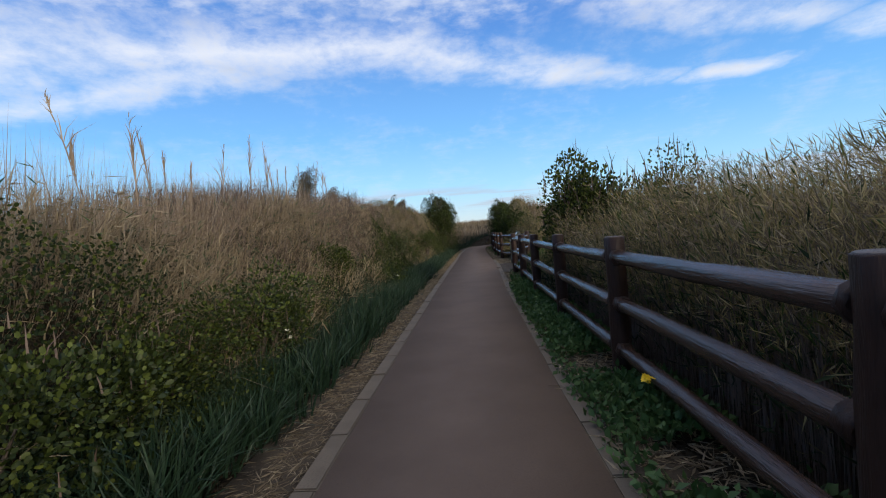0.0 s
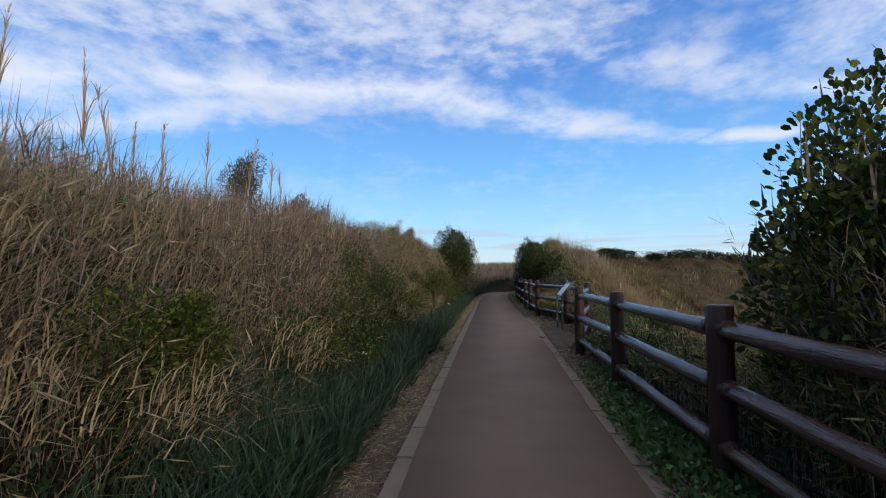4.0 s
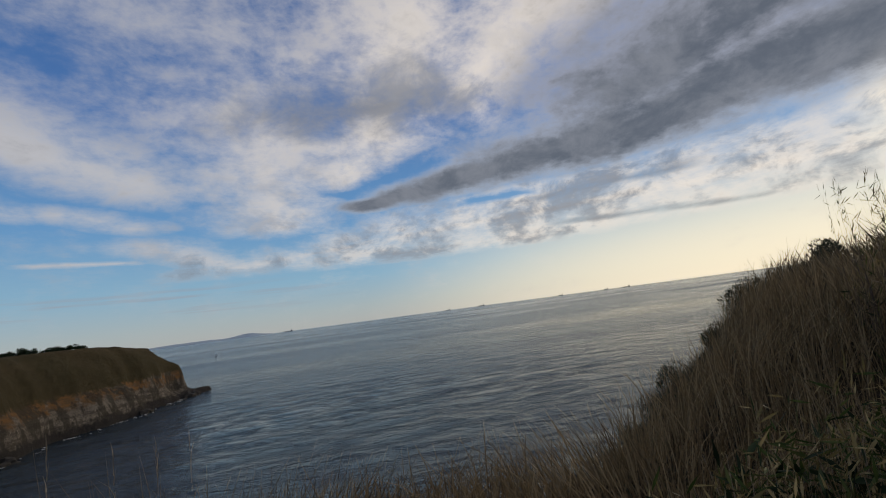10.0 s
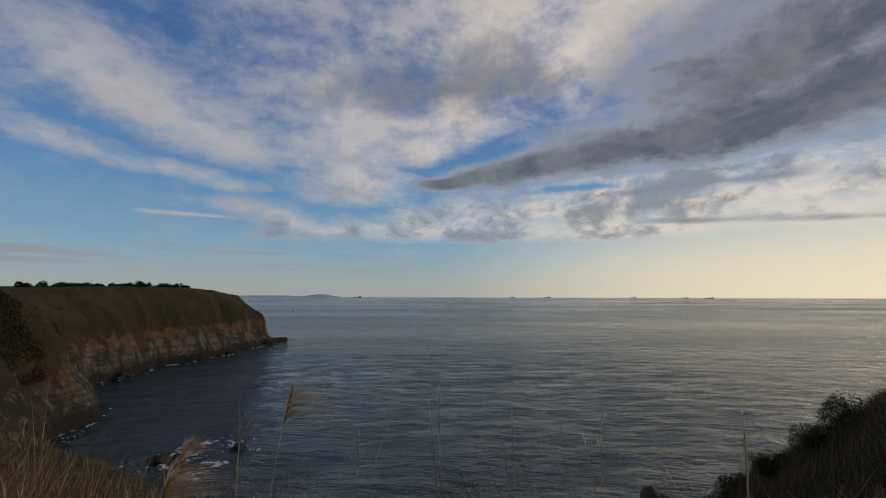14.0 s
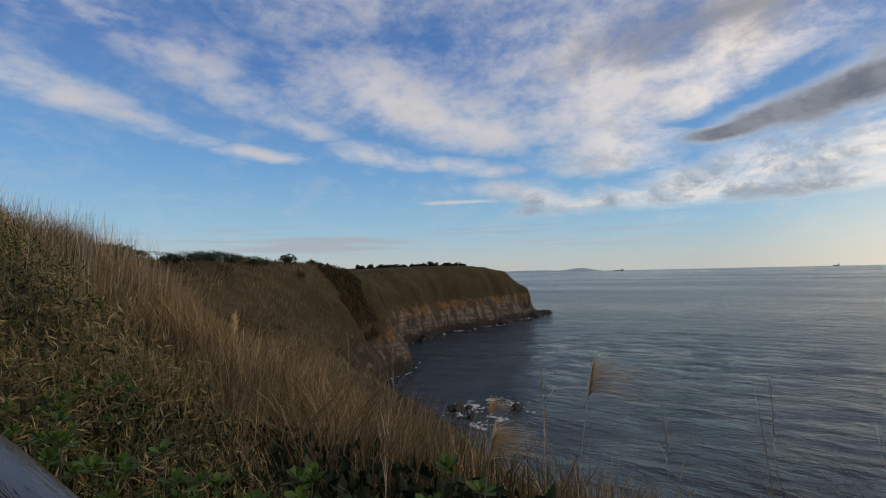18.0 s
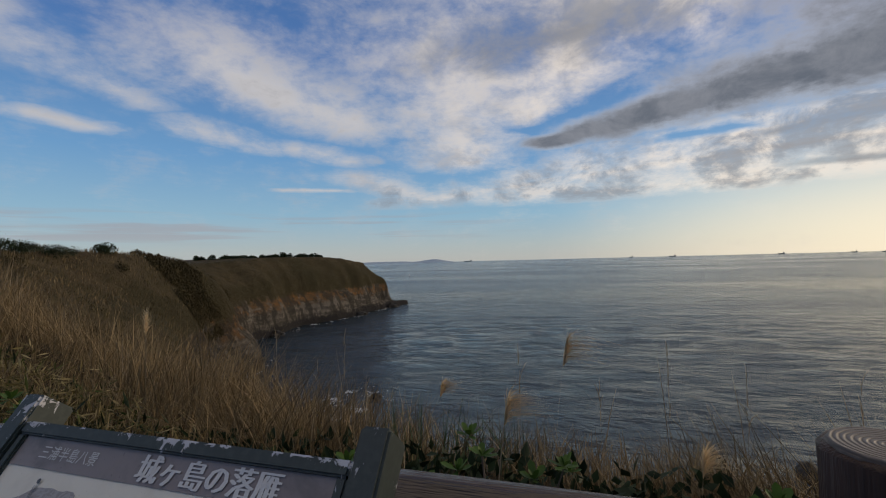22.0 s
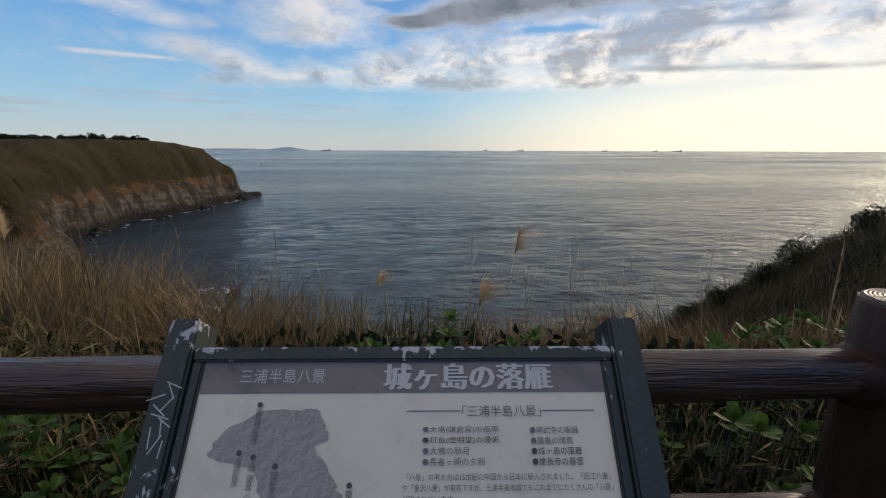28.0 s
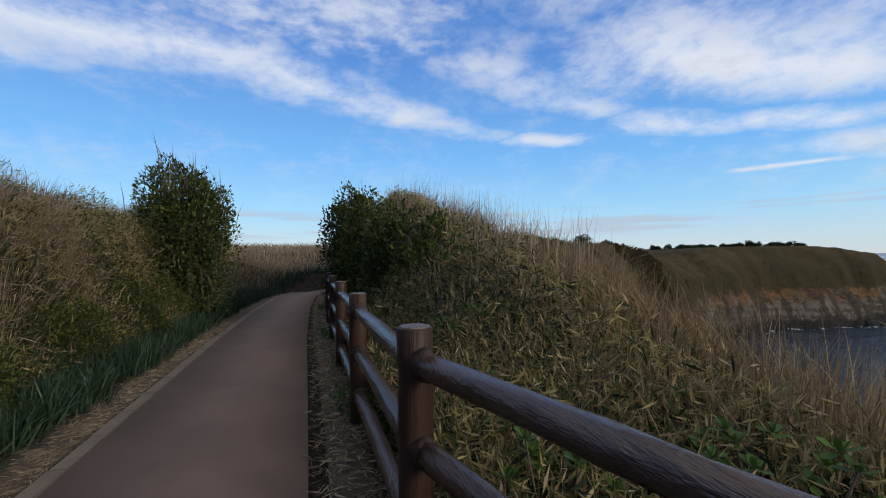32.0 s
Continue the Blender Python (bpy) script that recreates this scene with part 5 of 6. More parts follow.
for k, (x, y, s, w) in enumerate(((-4.0, 11.6, 1.0, .1), (-3.9, 13.6, .75, .2), (-3.7, 14.3, .62, .2), (-3.3, 20.5, .8, .45), (-3.0, 22.2, .7, .45))):
    shrub("windswept_shrub", "windswept greyish twiggy shrub on the bank top", (x, y, gz(x, y) + .45), (.45 * s, .5 * s, 1.1 * s), int(5200 * s), M_GREYLEAF, 70 + k, (.025, .05), limbs=9, wind=(w, w * .2), twigs=130, group="windswept shrubs", wide=.45)
RIDGE = ((12.0, 51.5), (15.2, 57.5), (23.8, 80), (30.8, 82.5), (35.2, 83), (42.9, 88.4), (52, 90), (61, 90.4))
for k in range(9):
    f = .75 + k * 6.2 / 9 + .12 * math.sin(k * 5.1)
    i = min(max(int(f), 0), 6)
    x, y = (RIDGE[i][j] + (RIDGE[i + 1][j] - RIDGE[i][j]) * (f - i) for j in (0, 1))
    sx = (.5 + .022 * y) * (1 + .3 * math.sin(k * 3.7))
    shrub("far_shrub", "dark low wind-cut shrub on the headland ridge", (x, y, gz(x, y) - .35), (sx * 1.25, sx, .9 + .010 * y), 2200, M_DARKLEAF, 90 + k, (.12, .28), limbs=2, group="ridge shrubs", lumps=18)
rg_tree = random.Random(8)
for k in range(30):
    x, y = 134 + k * 1.4 + rg_tree.uniform(-1.2, 1.2), 151 - k * .8 + rg_tree.uniform(-3, 3)
    w = rg_tree.uniform(1.4, 3.4)
    shrub("far_tree", "dark stunted pine on the distant headland", (x, y, gz(x, y) - .7), (w, w * .9, rg_tree.uniform(1.2, 2.5)), 600, M_DARKLEAF, 110 + k, (.3, .6), category="tree", limbs=2, group="headland trees", lumps=10, wind=(rg_tree.uniform(-.3, .5), 0))


# broad glossy leaves in rosettes behind the fence
def rosette_shrub(x, y, s, seed, heads=26):
    rng = np.random.default_rng(seed)
    top = thing("broadleaf_shrub", "low shrub with bright glossy broad leaves behind the fence", "shrub", pose(x, y, gz(x, y) - .03), group="broadleaf shrubs")
    a, r = rng.uniform(0, 6.283, heads), np.sqrt(rng.uniform(0, 1, heads)) * .36 * s
    tip = np.stack([r * np.cos(a), r * np.sin(a), s * rng.uniform(.28, .66, heads) * (1 - .5 * (r / (.36 * s)) ** 2) + .06], -1)
    for j in range(0, heads, 4):
        part("branch", log(Vector((tip[j][0] * .2, tip[j][1] * .2, -.02)), Vector(tip[j]), .006, .004, 6, 2, .001, .001, seed + j), M_BARK, top)
    per = 10
    k = np.repeat(np.arange(heads), per)
    m = len(k)
    g = np.tile(np.arange(per) * 2.4, heads) + np.repeat(rng.uniform(0, 6, heads), per)
    lift = np.tile(np.linspace(.05, 1.3, per), heads) + rng.normal(0, .15, m)
    ax = np.stack([np.cos(g) * np.cos(lift), np.sin(g) * np.cos(lift), np.sin(lift)], -1)
    side = np.stack([-np.sin(g), np.cos(g), np.zeros(m)], -1)
    nrm = np.cross(ax, side)
    L = rng.uniform(.05, .085, m)[:, None] * (1.1 - .35 * np.tile(np.linspace(0, 1, per), heads))[:, None]
    W = L * .5
    b = tip[k]
    rows = [b, b + ax * L * .45 - side * W * .42 - nrm * W * .05, b + ax * L * .45 + nrm * -W * .16, b + ax * L * .45 + side * W * .42 - nrm * W * .05,
            b + ax * L * .82 - side * W * .4, b + ax * L * .82 + side * W * .4, b + ax * L * 1.0 + nrm * -W * .1]
    co = np.stack(rows, 1).reshape(-1, 3)
    i = np.arange(m)[:, None] * 7
    quads = np.concatenate([np.concatenate([i + 1, i + 2, i + 6, i + 4], 1), np.concatenate([i + 2, i + 3, i + 5, i + 6], 1)])
    tris = np.concatenate([np.concatenate([i, i + 2, i + 1], 1), np.concatenate([i, i + 3, i + 2], 1)])
    ob = fast_mesh("leaf_mass", co, quads, tris, M_ROSETTE, True)
    ob.parent = top
    ob["kind"] = "stuff"


for k, (x, y, s) in enumerate(((2.12, 10.7, .95), (2.3, 11.35, 1.0), (2.75, 12.2, .9), (2.95, 13.0, 1.1), (3.0, 13.55, 1.2), (3.1, 14.05, 1.1), (2.98, 14.7, 1.15), (3.15, 15.35, .95), (3.0, 16.05, .95), (2.9, 16.7, 1.0), (2.75, 17.3, 1.1), (2.6, 18.3, 1.0), (3.4, 17.9, 1.0), (2.75, 19.4, .9), (3.6, 14.9, 1.0), (3.7, 13.3, .9), (3.0, 20.6, 1.1), (3.4, 22.0, 1.2))):
    rosette_shrub(x, y, s * 1.1, 500 + k)


# narcissus and one yellow flower by the path
def flower(x, y, h, seed, mat, name, label, petals=6, r=.016):
    rng = np.random.default_rng(seed)
    z = gz(x, y)
    top = thing(name, label, "flower", pose(x, y, z), group="flowers")
    part("stem", log(Vector((0, 0, 0)), Vector((.02, .01, h)), .003, .002, 6, 2, .0004, .0005, seed), M_WEED, top)
    for j in range(4):
        c = Vector((.02 + rng.uniform(-.025, .025), .01 + rng.uniform(-.025, .025), h + rng.uniform(-.02, .02)))
        bm = bmesh.new()
        for p in range(petals):
            a = 6.283 * p / petals
            d, e = Vector((math.cos(a), math.sin(a), .25)), Vector((-math.sin(a), math.cos(a), 0))
            vs = [bm.verts.new(c + v) for v in (d * .003, d * r * .6 + e * r * .36, d * r, d * r * .6 - e * r * .36)]
            bm.faces.new(vs)
        bmesh.ops.transform(bm, matrix=Matrix.Translation(c) @ Matrix.Rotation(rng.uniform(.4, 1.1), 4, Vector((rng.normal(), rng.normal(), .1)).normalized()) @ Matrix.Translation(-c), verts=bm.verts)
        part("blossom", bm, mat, top)


M_WHITE = material("white_petal", ((.75, .75, .68), (.8, .8, .74), (.66, .66, .58)), .6, 40, 200)
M_YELLOW = material("yellow_petal", ((.8, .55, .02), (.85, .62, .03), (.7, .45, .02)), .6, 40, 200)
flower(1.44, 2.02, .34, 1, M_YELLOW, "yellow_flower", "small bright yellow flower under the fence", 8, .03)
for k, (x, y) in enumerate(((-1.33, 3.66), (-1.47, 3.88), (-.85, 18.5), (-1.2, 9.6))):
    flower(x, y, .40, 20 + k, M_WHITE, "white_narcissus", "small white narcissus flower among strap leaves")


# ================= kerbs =================
def build_kerbs():
    top = thing("kerb", "weathered pale concrete kerb stones edging the path", "kerb", pose(0, 0, 0))
    top["kind"] = "structure"
    bm = bmesh.new()
    bmesh.ops.create_cube(bm, size=1)
    for v in bm.verts:
        v.co = Vector((v.co.x * .125, v.co.y * .592, v.co.z * .2))
    bmesh.ops.bevel(bm, geom=[e for e in bm.edges if all(v.co.z > 0 for v in e.verts)], offset=.008, segments=2, affect="EDGES")
    me = bpy.data.meshes.new("kerb_stone")
    bm.to_mesh(me)
    bm.free()
    me.materials.append(M_KERB)
    rng = random.Random(3)
    for side in (-1, 1):
        y = -8.0
        while y < (36.5, 17.5)[side > 0]:
            yc = y + .3
            pc, ph = np.interp(yc, PY, PX), np.interp(yc, PY, PW)
            slope = (np.interp(yc + .5, PY, PX) - np.interp(yc - .5, PY, PX))
            ob = new("kerb_stone", me)
            ob.parent = top
            ob.matrix_basis = pose(pc + side * (ph - .065) + rng.uniform(-.004, .004), yc, (-.062, -.073)[side > 0] + rng.uniform(-.004, .003), rng.uniform(-.4, .4), rng.uniform(-.8, .8), -math.degrees(math.atan(slope)) + rng.uniform(-.4, .4))
            y += .6 / math.sqrt(1 + slope * slope)


# ================= information board =================
BOARD_W, BOARD_H, BOARD_TILT = .594, .368, 51
BOARD_AT = Vector((2.19, 15.162, .975))


def box_mesh(x0, x1, y0, y1, z0, z1, bev=.0):
    bm = bmesh.new()
    bmesh.ops.create_cube(bm, size=1)
    for v in bm.verts:
        v.co = Vector(((x0 + x1) / 2 + v.co.x * (x1 - x0), (y0 + y1) / 2 + v.co.y * (y1 - y0), (z0 + z1) / 2 + v.co.z * (z1 - z0)))
    if bev:
        bmesh.ops.bevel(bm, geom=list(bm.edges), offset=bev, segments=2, affect="EDGES")
    return bm


def lettering(body, x, y, width, height, mat, parent, name="lettering", vertical=False, lift=0.0):
    """Words in the built-in font, fitted into a box whose upper left corner is x, y."""
    cu = bpy.data.curves.new("words", "FONT")
    cu.body = "\n".join(body.replace("(", "︵").replace(")", "︶")) if vertical else body
    cu.resolution_u = 2
    if vertical:
        cu.align_x = "CENTER"
        cu.space_line = .82
    tmp = bpy.data.objects.new("words", cu)
    me = bpy.data.meshes.new_from_object(tmp)
    bpy.data.objects.remove(tmp)
    bpy.data.curves.remove(cu)
    n = len(me.vertices)
    if n == 0:
        return None
    co = np.empty(n * 3, np.float32)
    me.vertices.foreach_get("co", co)
    co = co.reshape(-1, 3)
    lo, hi = co.min(0), co.max(0)
    co[:, 0] = (co[:, 0] - lo[0]) / max(hi[0] - lo[0], 1e-6) * width + x
    co[:, 1] = (co[:, 1] - hi[1]) / max(hi[1] - lo[1], 1e-6) * height + y
    co[:, 2] = .0026 + lift
    me.vertices.foreach_set("co", co.ravel())
    me.update()
    me.materials.clear()
    me.materials.append(mat)
    ob = new(name, me)
    ob.parent = parent
    return ob


def build_board():
    th = radians(BOARD_TILT)
    u, v = Vector((0, -1, 0)), Vector((math.cos(th), 0, math.sin(th)))
    nrm = u.cross(v)
    m = Matrix((u, v, nrm)).transposed().to_4x4()
    base = Vector((BOARD_AT.x - .1, BOARD_AT.y, 0))
    top = thing("information_board", "slanted information board in a chipped dark green metal frame", "sign", Matrix.Translation(base))

    def local(ob):
        ob.matrix_basis = Matrix.Translation(BOARD_AT - base) @ m
        return ob
    W, H = BOARD_W / 2, BOARD_H / 2
    board = local(part("board", box_mesh(-W, W, -H, H, -.012, 0), M_PANEL, top, "faded off-white printed panel"))
    for a, b in ((H - .001, H + .020), (-H - .028, -H + .001)):
        local(part("frame_bar", box_mesh(-W - .016, W + .016, a, b, -.03, .009, .003), M_FRAMEBAR, top))
    for s in (-1, 1):
        x0, x1 = sorted((s * W, s * (W + .016)))
        local(part("frame_bar", box_mesh(x0, x1, -H, H, -.03, .007, .003), M_FRAME, top))
        x0, x1 = sorted((s * (W + .018), s * (W + .062)))
        local(part("side_post", box_mesh(x0, x1, -H - .035, H + .064, -.055, .013, .004), M_FRAME, top))
        foot = BOARD_AT + u * (s * (W + .040)) - v * (H + .02) - nrm * .025 - base
        part("leg", box_mesh(foot.x - .022, foot.x + .022, foot.y - .022, foot.y + .022, -.1, foot.z + .01, .004), M_FRAME, top)

    def U(f):
        return -W + f * BOARD_W

    def V(f):
        return H - f * BOARD_H

    def flat(name, x0, x1, y0, y1, mat, z=.0012):
        bm = box_mesh(U(x0), U(x1), V(y1), V(y0), .0002, z)
        return part(name, bm, mat, board)
    flat("title_band", .0, 1.0, .0, .125, M_BAND)
    flat("grey_box", .505, .985, .79, .95, M_BAND2)
    flat("foot_strip", .0, .74, .962, .992, M_BAND)
    flat("foot_label", .74, 1.0, .958, .995, M_DARKBAND)
    flat("rule", .51, .64, .193, .1955, M_INK2)
    flat("rule", .84, .965, .193, .1955, M_INK2)
    for x0, x1, y0, y1 in ((.213, .2145, .80, .935), (.2365, .238, .80, .935), (.213, .238, .80, .802), (.213, .238, .933, .935)):
        flat("rule", x0, x1, y0, y1, M_INK)
    # the peninsula on the map
    out = [(0.217, 0.185), (0.290, 0.185), (0.319, 0.244), (0.326, 0.296), (0.292, 0.311), (0.326, 0.374), (0.352, 0.434), (0.359, 0.469), (0.387, 0.528), (0.404, 0.552), (0.467, 0.552), (0.457, 0.587), (0.426, 0.594), (0.449, 0.646), (0.432, 0.698), (0.399, 0.713), (0.355, 0.741), (0.319, 0.777), (0.315, 0.824), (0.323, 0.883), (0.351, 0.907), (0.353, 0.937), (0.307, 0.926), (0.277, 0.935), (0.260, 0.907), (0.269, 0.883), (0.253, 0.812), (0.230, 0.753), (0.253, 0.717), (0.237, 0.646), (0.202, 0.564), (0.178, 0.434), (0.163, 0.386), (0.073, 0.363), (0.051, 0.339), (0.079, 0.268), (0.153, 0.197)]
    bm = bmesh.new()
    rng = random.Random(5)
    ring = []
    for k, (a, b) in enumerate(out):
        c, d = out[(k + 1) % len(out)]
        for j in range(4):
            f = j / 4
            w = 0 if j == 0 else .006
            ring.append(bm.verts.new((U(a + (c - a) * f + rng.uniform(-w, w)), V(b + (d - b) * f + rng.uniform(-w, w)), .0014)))
    f = bm.faces.new(ring)
    bmesh.ops.triangulate(bm, faces=[f])
    bmesh.ops.recalc_face_normals(bm, faces=bm.faces)
    part("printed_map", bm, M_MAP, board)

    # names scratched into the paint of the left side post
    rs = random.Random(17)
    for j in range(11):
        bm = box_mesh(-.0009, .0009, -.011 - .006 * rs.random(), .011, .0132, .0136)
        bmesh.ops.transform(bm, matrix=Matrix.Translation((-W - .04 + rs.uniform(-.013, .013), H - .035 - .0085 * j, 0)) @ Matrix.Rotation(rs.uniform(-1.3, 1.3), 4, "Z"), verts=bm.verts)
        local(part("scratch", bm, M_SCRATCH, top, "pale scratch in the paint"))

    def words(s, x, y, w, h, mat, vertical=False, lift=0.0):
        lettering(s, U(x), V(y), w * BOARD_W, h * BOARD_H, mat, board, vertical=vertical, lift=lift)
    words("三浦半島八景", .095, .032, .21, .055, M_PALEINK)
    for dx in (0, .0035, .007):
        words("城ヶ島の落雁", .45 + dx, .012, .415, .103, M_PALEINK, lift=dx * .06)
    words("「三浦半島八景」", .645, .175, .19, .042, M_INK2)
    rows = (("●大塔(鎌倉宮)の夜雨", .55, .25, .18, M_INK2), ("●灯台(燈明堂)の帰帆", .55, .287, .18, M_INK), ("●大佛の秋月", .55, .323, .108, M_INK2), ("●長者ヶ崎の夕照", .55, .36, .145, M_INK2),
            ("●神武寺の晩鐘", .805, .252, .115, M_INK2), ("●猿島の晴嵐", .805, .289, .10, M_INK2), ("●城ヶ島の落雁", .805, .325, .118, M_INK), ("●建長寺の暮雪", .805, .361, .118, M_INK))
    for s, x, y, w, mat in rows:
        words(s, x, y, w, .027, mat)
    for s, y, x, w in (("「八景」の考え方は15世紀に中国から日本に移入されました。「近江八景」", .412, .515, .465), ("や「金沢八景」が有名ですが、三浦半島地域でもこれまでにたくさんの「八景」", .447, .505, .478), ("が残されています。", .483, .505, .12),
                       ("伝統的な「八景」は次の八つの景色を基本形につくられ、それぞれ次の", .543, .517, .465), ("ような情景を表すのではないかと言われています。", .577, .505, .34)):
        words(s, x, y, w, .024, M_INK2)
    for s, x, y, w, mat in (("●夜雨：水辺の夜の雨", .505, .634, .155, M_INK2), ("●帰帆：港に帰る漁船", .505, .662, .155, M_INK), ("●秋月：水辺に映える秋の月", .505, .69, .20, M_INK), ("●夕照：夕日に照らされた遠くの山", .505, .718, .245, M_INK2),
                            ("●晩鐘：山寺の晩鐘", .77, .634, .13, M_INK2), ("●晴嵐：朝もやに煙る松林", .77, .662, .17, M_INK2), ("●落雁：干潟に降り立つ雁の群れ", .77, .69, .215, M_INK), ("●暮雪：夕暮れの雪景色", .77, .718, .16, M_INK)):
        words(s, x, y, w, .023, mat)
    for s, y, w in (("「三浦半島八景」は、神奈川県が三浦半島地区の4市1町と協働して、この地域の“うる", .806, .45), ("おい”“にぎわい”づくりをめざし、半島をぐるっとまわれるような新たな「八景」をつく", .84, .455), ("るため、「三浦半島八景」選定委員会を設置し、県民の皆様のご意見を参考に、平成13", .874, .455), ("年11月に選定したものです。", .908, .16)):
        words(s, .518, y, w, .022, M_INK3)
    words("神奈川県横須賀三浦地域県政総合センター", .752, .967, .235, .02, M_PALEINK)
    for s, x, y, h, mat in (("建長寺の暮雪", .148, .185, .125, M_INK2), ("大佛の秋月", .118, .355, .095, M_INK2), ("大塔(鎌倉宮)の夜雨", .152, .37, .15, M_INK2), ("神武寺の晩鐘", .205, .40, .13, M_INK2), ("長者ヶ崎の夕照", .178, .56, .145, M_INK), ("猿島の晴嵐", .378, .465, .105, M_INK), ("灯台(燈明堂)の帰帆", .437, .655, .195, M_INK), ("城ヶ島の落雁", .219, .81, .12, M_INK)):
        words(s, x, y, .0165, h, mat, vertical=True)
        bm = bmesh.new()
        cy = y - .016 if s != "城ヶ島の落雁" else .945
        bmesh.ops.create_circle(bm, cap_ends=True, segments=16, radius=.0038, matrix=Matrix.Translation((U(x + .008), V(cy), .0027)))
        part("map_dot", bm, M_INK, board)


def panel_material(name, col, stain_or_shade, rough=.35, amount=.5):
    m = bpy.data.materials.new(name)
    m.use_nodes = True
    t = m.node_tree
    p = t.nodes["Principled BSDF"]
    tc = t.nodes.new("ShaderNodeTexCoord")
    a = noise_tex(t, tc.outputs["Object"], 9, 5, .65, .4)
    b = noise_tex(t, tc.outputs["Object"], 120, 2)
    c = mixc(t, mth(t, "MULTIPLY", smooth(t, a, .45, .75), amount), col, stain_or_shade)
    c = mixc(t, mth(t, "MULTIPLY", smooth(t, b, .68, .74), .5), c, stain_or_shade)
    t.links.new(c, p.inputs["Base Color"])
    p.inputs["Roughness"].default_value = rough
    return m


def map_material():
    """Grey print with shaded hills."""
    m = panel_material("map_grey", (.345, .315, .305), (.25, .228, .222))
    t = m.node_tree
    tc = t.nodes.new("ShaderNodeTexCoord")
    p = t.nodes["Principled BSDF"]
    old = p.inputs["Base Color"].links[0].from_socket
    a = noise_tex(t, tc.outputs["Object"], 70, 7, .7, .6)
    b = noise_tex(t, vmath(t, "ADD", tc.outputs["Object"], (.0022, -.0022, 0)), 70, 7, .7, .6)
    hill = smooth(t, mth(t, "SUBTRACT", a, b), -.05, .05)
    t.links.new(mixc(t, hill, mixc(t, .35, old, (.19, .17, .165)), mixc(t, .3, old, (.46, .43, .42))), p.inputs["Base Color"])
    return m


def frame_material(worn=.70, edge=0.0):
    """Dark green paint, flaked off in small chips; edge: how strongly the flakes keep to the upper rim."""
    m = bpy.data.materials.new("chipped_green_paint")
    m.use_nodes = True
    t = m.node_tree
    p = t.nodes["Principled BSDF"]
    tc = t.nodes.new("ShaderNodeTexCoord")
    ob = tc.outputs["Object"]
    mp = t.nodes.new("ShaderNodeMapping")
    mp.inputs["Scale"].default_value = (1, .55, 1)
    t.links.new(ob, mp.inputs[0])
    a = noise_tex(t, mp.outputs[0], 48, 6, .68, .5)
    b = noise_tex(t, ob, 7, 3, .5)
    v = mth(t, "ADD", a, mth(t, "MULTIPLY", mth(t, "SUBTRACT", b, .5), .65))
    if edge:
        sep = t.nodes.new("ShaderNodeSeparateXYZ")
        t.links.new(tc.outputs["Generated"], sep.inputs[0])
        v = mth(t, "ADD", v, mth(t, "MULTIPLY", smooth(t, sep.outputs[1], .45, .95), edge))
    chip = smooth(t, v, worn, worn + .02)
    fine = noise_tex(t, ob, 90, 4)
    green = mixc(t, smooth(t, fine, .4, .7), (.024, .034, .032), (.036, .048, .044))
    dust = smooth(t, noise_tex(t, ob, 18, 5, .6), .55, .8)
    green = mixc(t, mth(t, "MULTIPLY", dust, .35), green, (.075, .085, .085))
    t.links.new(mixc(t, chip, green, (.46, .46, .49)), p.inputs["Base Color"])
    p.inputs["Roughness"].default_value = .5
    bn = t.nodes.new("ShaderNodeBump")
    bn.inputs["Distance"].default_value = .0008
    bn.invert = True
    t.links.new(chip, bn.inputs["Height"])
    t.links.new(bn.outputs[0], p.inputs["Normal"])
    return m


M_FRAME = frame_material(.655)
M_FRAMEBAR = frame_material(.64, .14)
M_SCRATCH = panel_material("bare_scratch", (.42, .42, .44), (.30, .30, .32))
M_PANEL = panel_material("faded_panel", (.73, .68, .58), (.54, .49, .405), amount=.6)
M_BAND = panel_material("grey_band", (.225, .19, .185), (.105, .09, .088), amount=.9)
M_BAND2 = panel_material("pale_grey_box", (.48, .445, .43), (.40, .37, .355))
M_DARKBAND = panel_material("dark_label", (.045, .05, .065), (.07, .07, .08))
M_MAP = map_material()
M_INK = panel_material("dark_print", (.06, .06, .065), (.10, .10, .10))
M_INK2 = panel_material("faded_print", (.15, .145, .15), (.22, .215, .21))
M_INK3 = panel_material("pale_print", (.24, .23, .235), (.30, .29, .29))
M_PALEINK = panel_material("white_print", (.58, .57, .56), (.48, .46, .45))


# ================= pampas plumes =================
def plume(x, y, z_top, seed, heads=1, bend=(.12, -.1)):
    rng = np.random.default_rng(seed)
    z = gz(x, y)
    top = thing("pampas_plume", "feathery tan pampas grass plume on a thin stalk", "pampas grass", pose(x, y, z), group="pampas plumes")
    h = z_top - z
    ln = np.array([[bend[0] * .6, bend[1] * .6]])
    co, q, t = ribbons(np.zeros((1, 3)), ln, np.array([h]), np.array([.009]), 6, 0, rng)
    ob = fast_mesh("stalk", co, q, t, M_STRAW)
    ob.parent = top
    n = 260
    f = rng.uniform(.86, 1.0, n)
    b = np.concatenate([ln[0] * (h * f ** 1.8)[:, None], (h * f)[:, None]], 1)
    fan = rng.uniform(0, 1, n)
    lean = np.stack([bend[0] * (2 + 12 * fan), bend[1] * (2 + 12 * fan)], -1) + rng.normal(0, .22, (n, 2))
    co, q, t = ribbons(b, lean, rng.uniform(.05, .13, n), np.full(n, .0026), 4, .5, rng)
    ob = fast_mesh("head", co, q, t, M_PLUME)
    ob.parent = top


M_PLUME = material("plume_fluff", ((.62, .46, .26), (.75, .58, .36), (.85, .72, .5)), .9, .7, 9, island=.7, spec=.1, trans=.65)


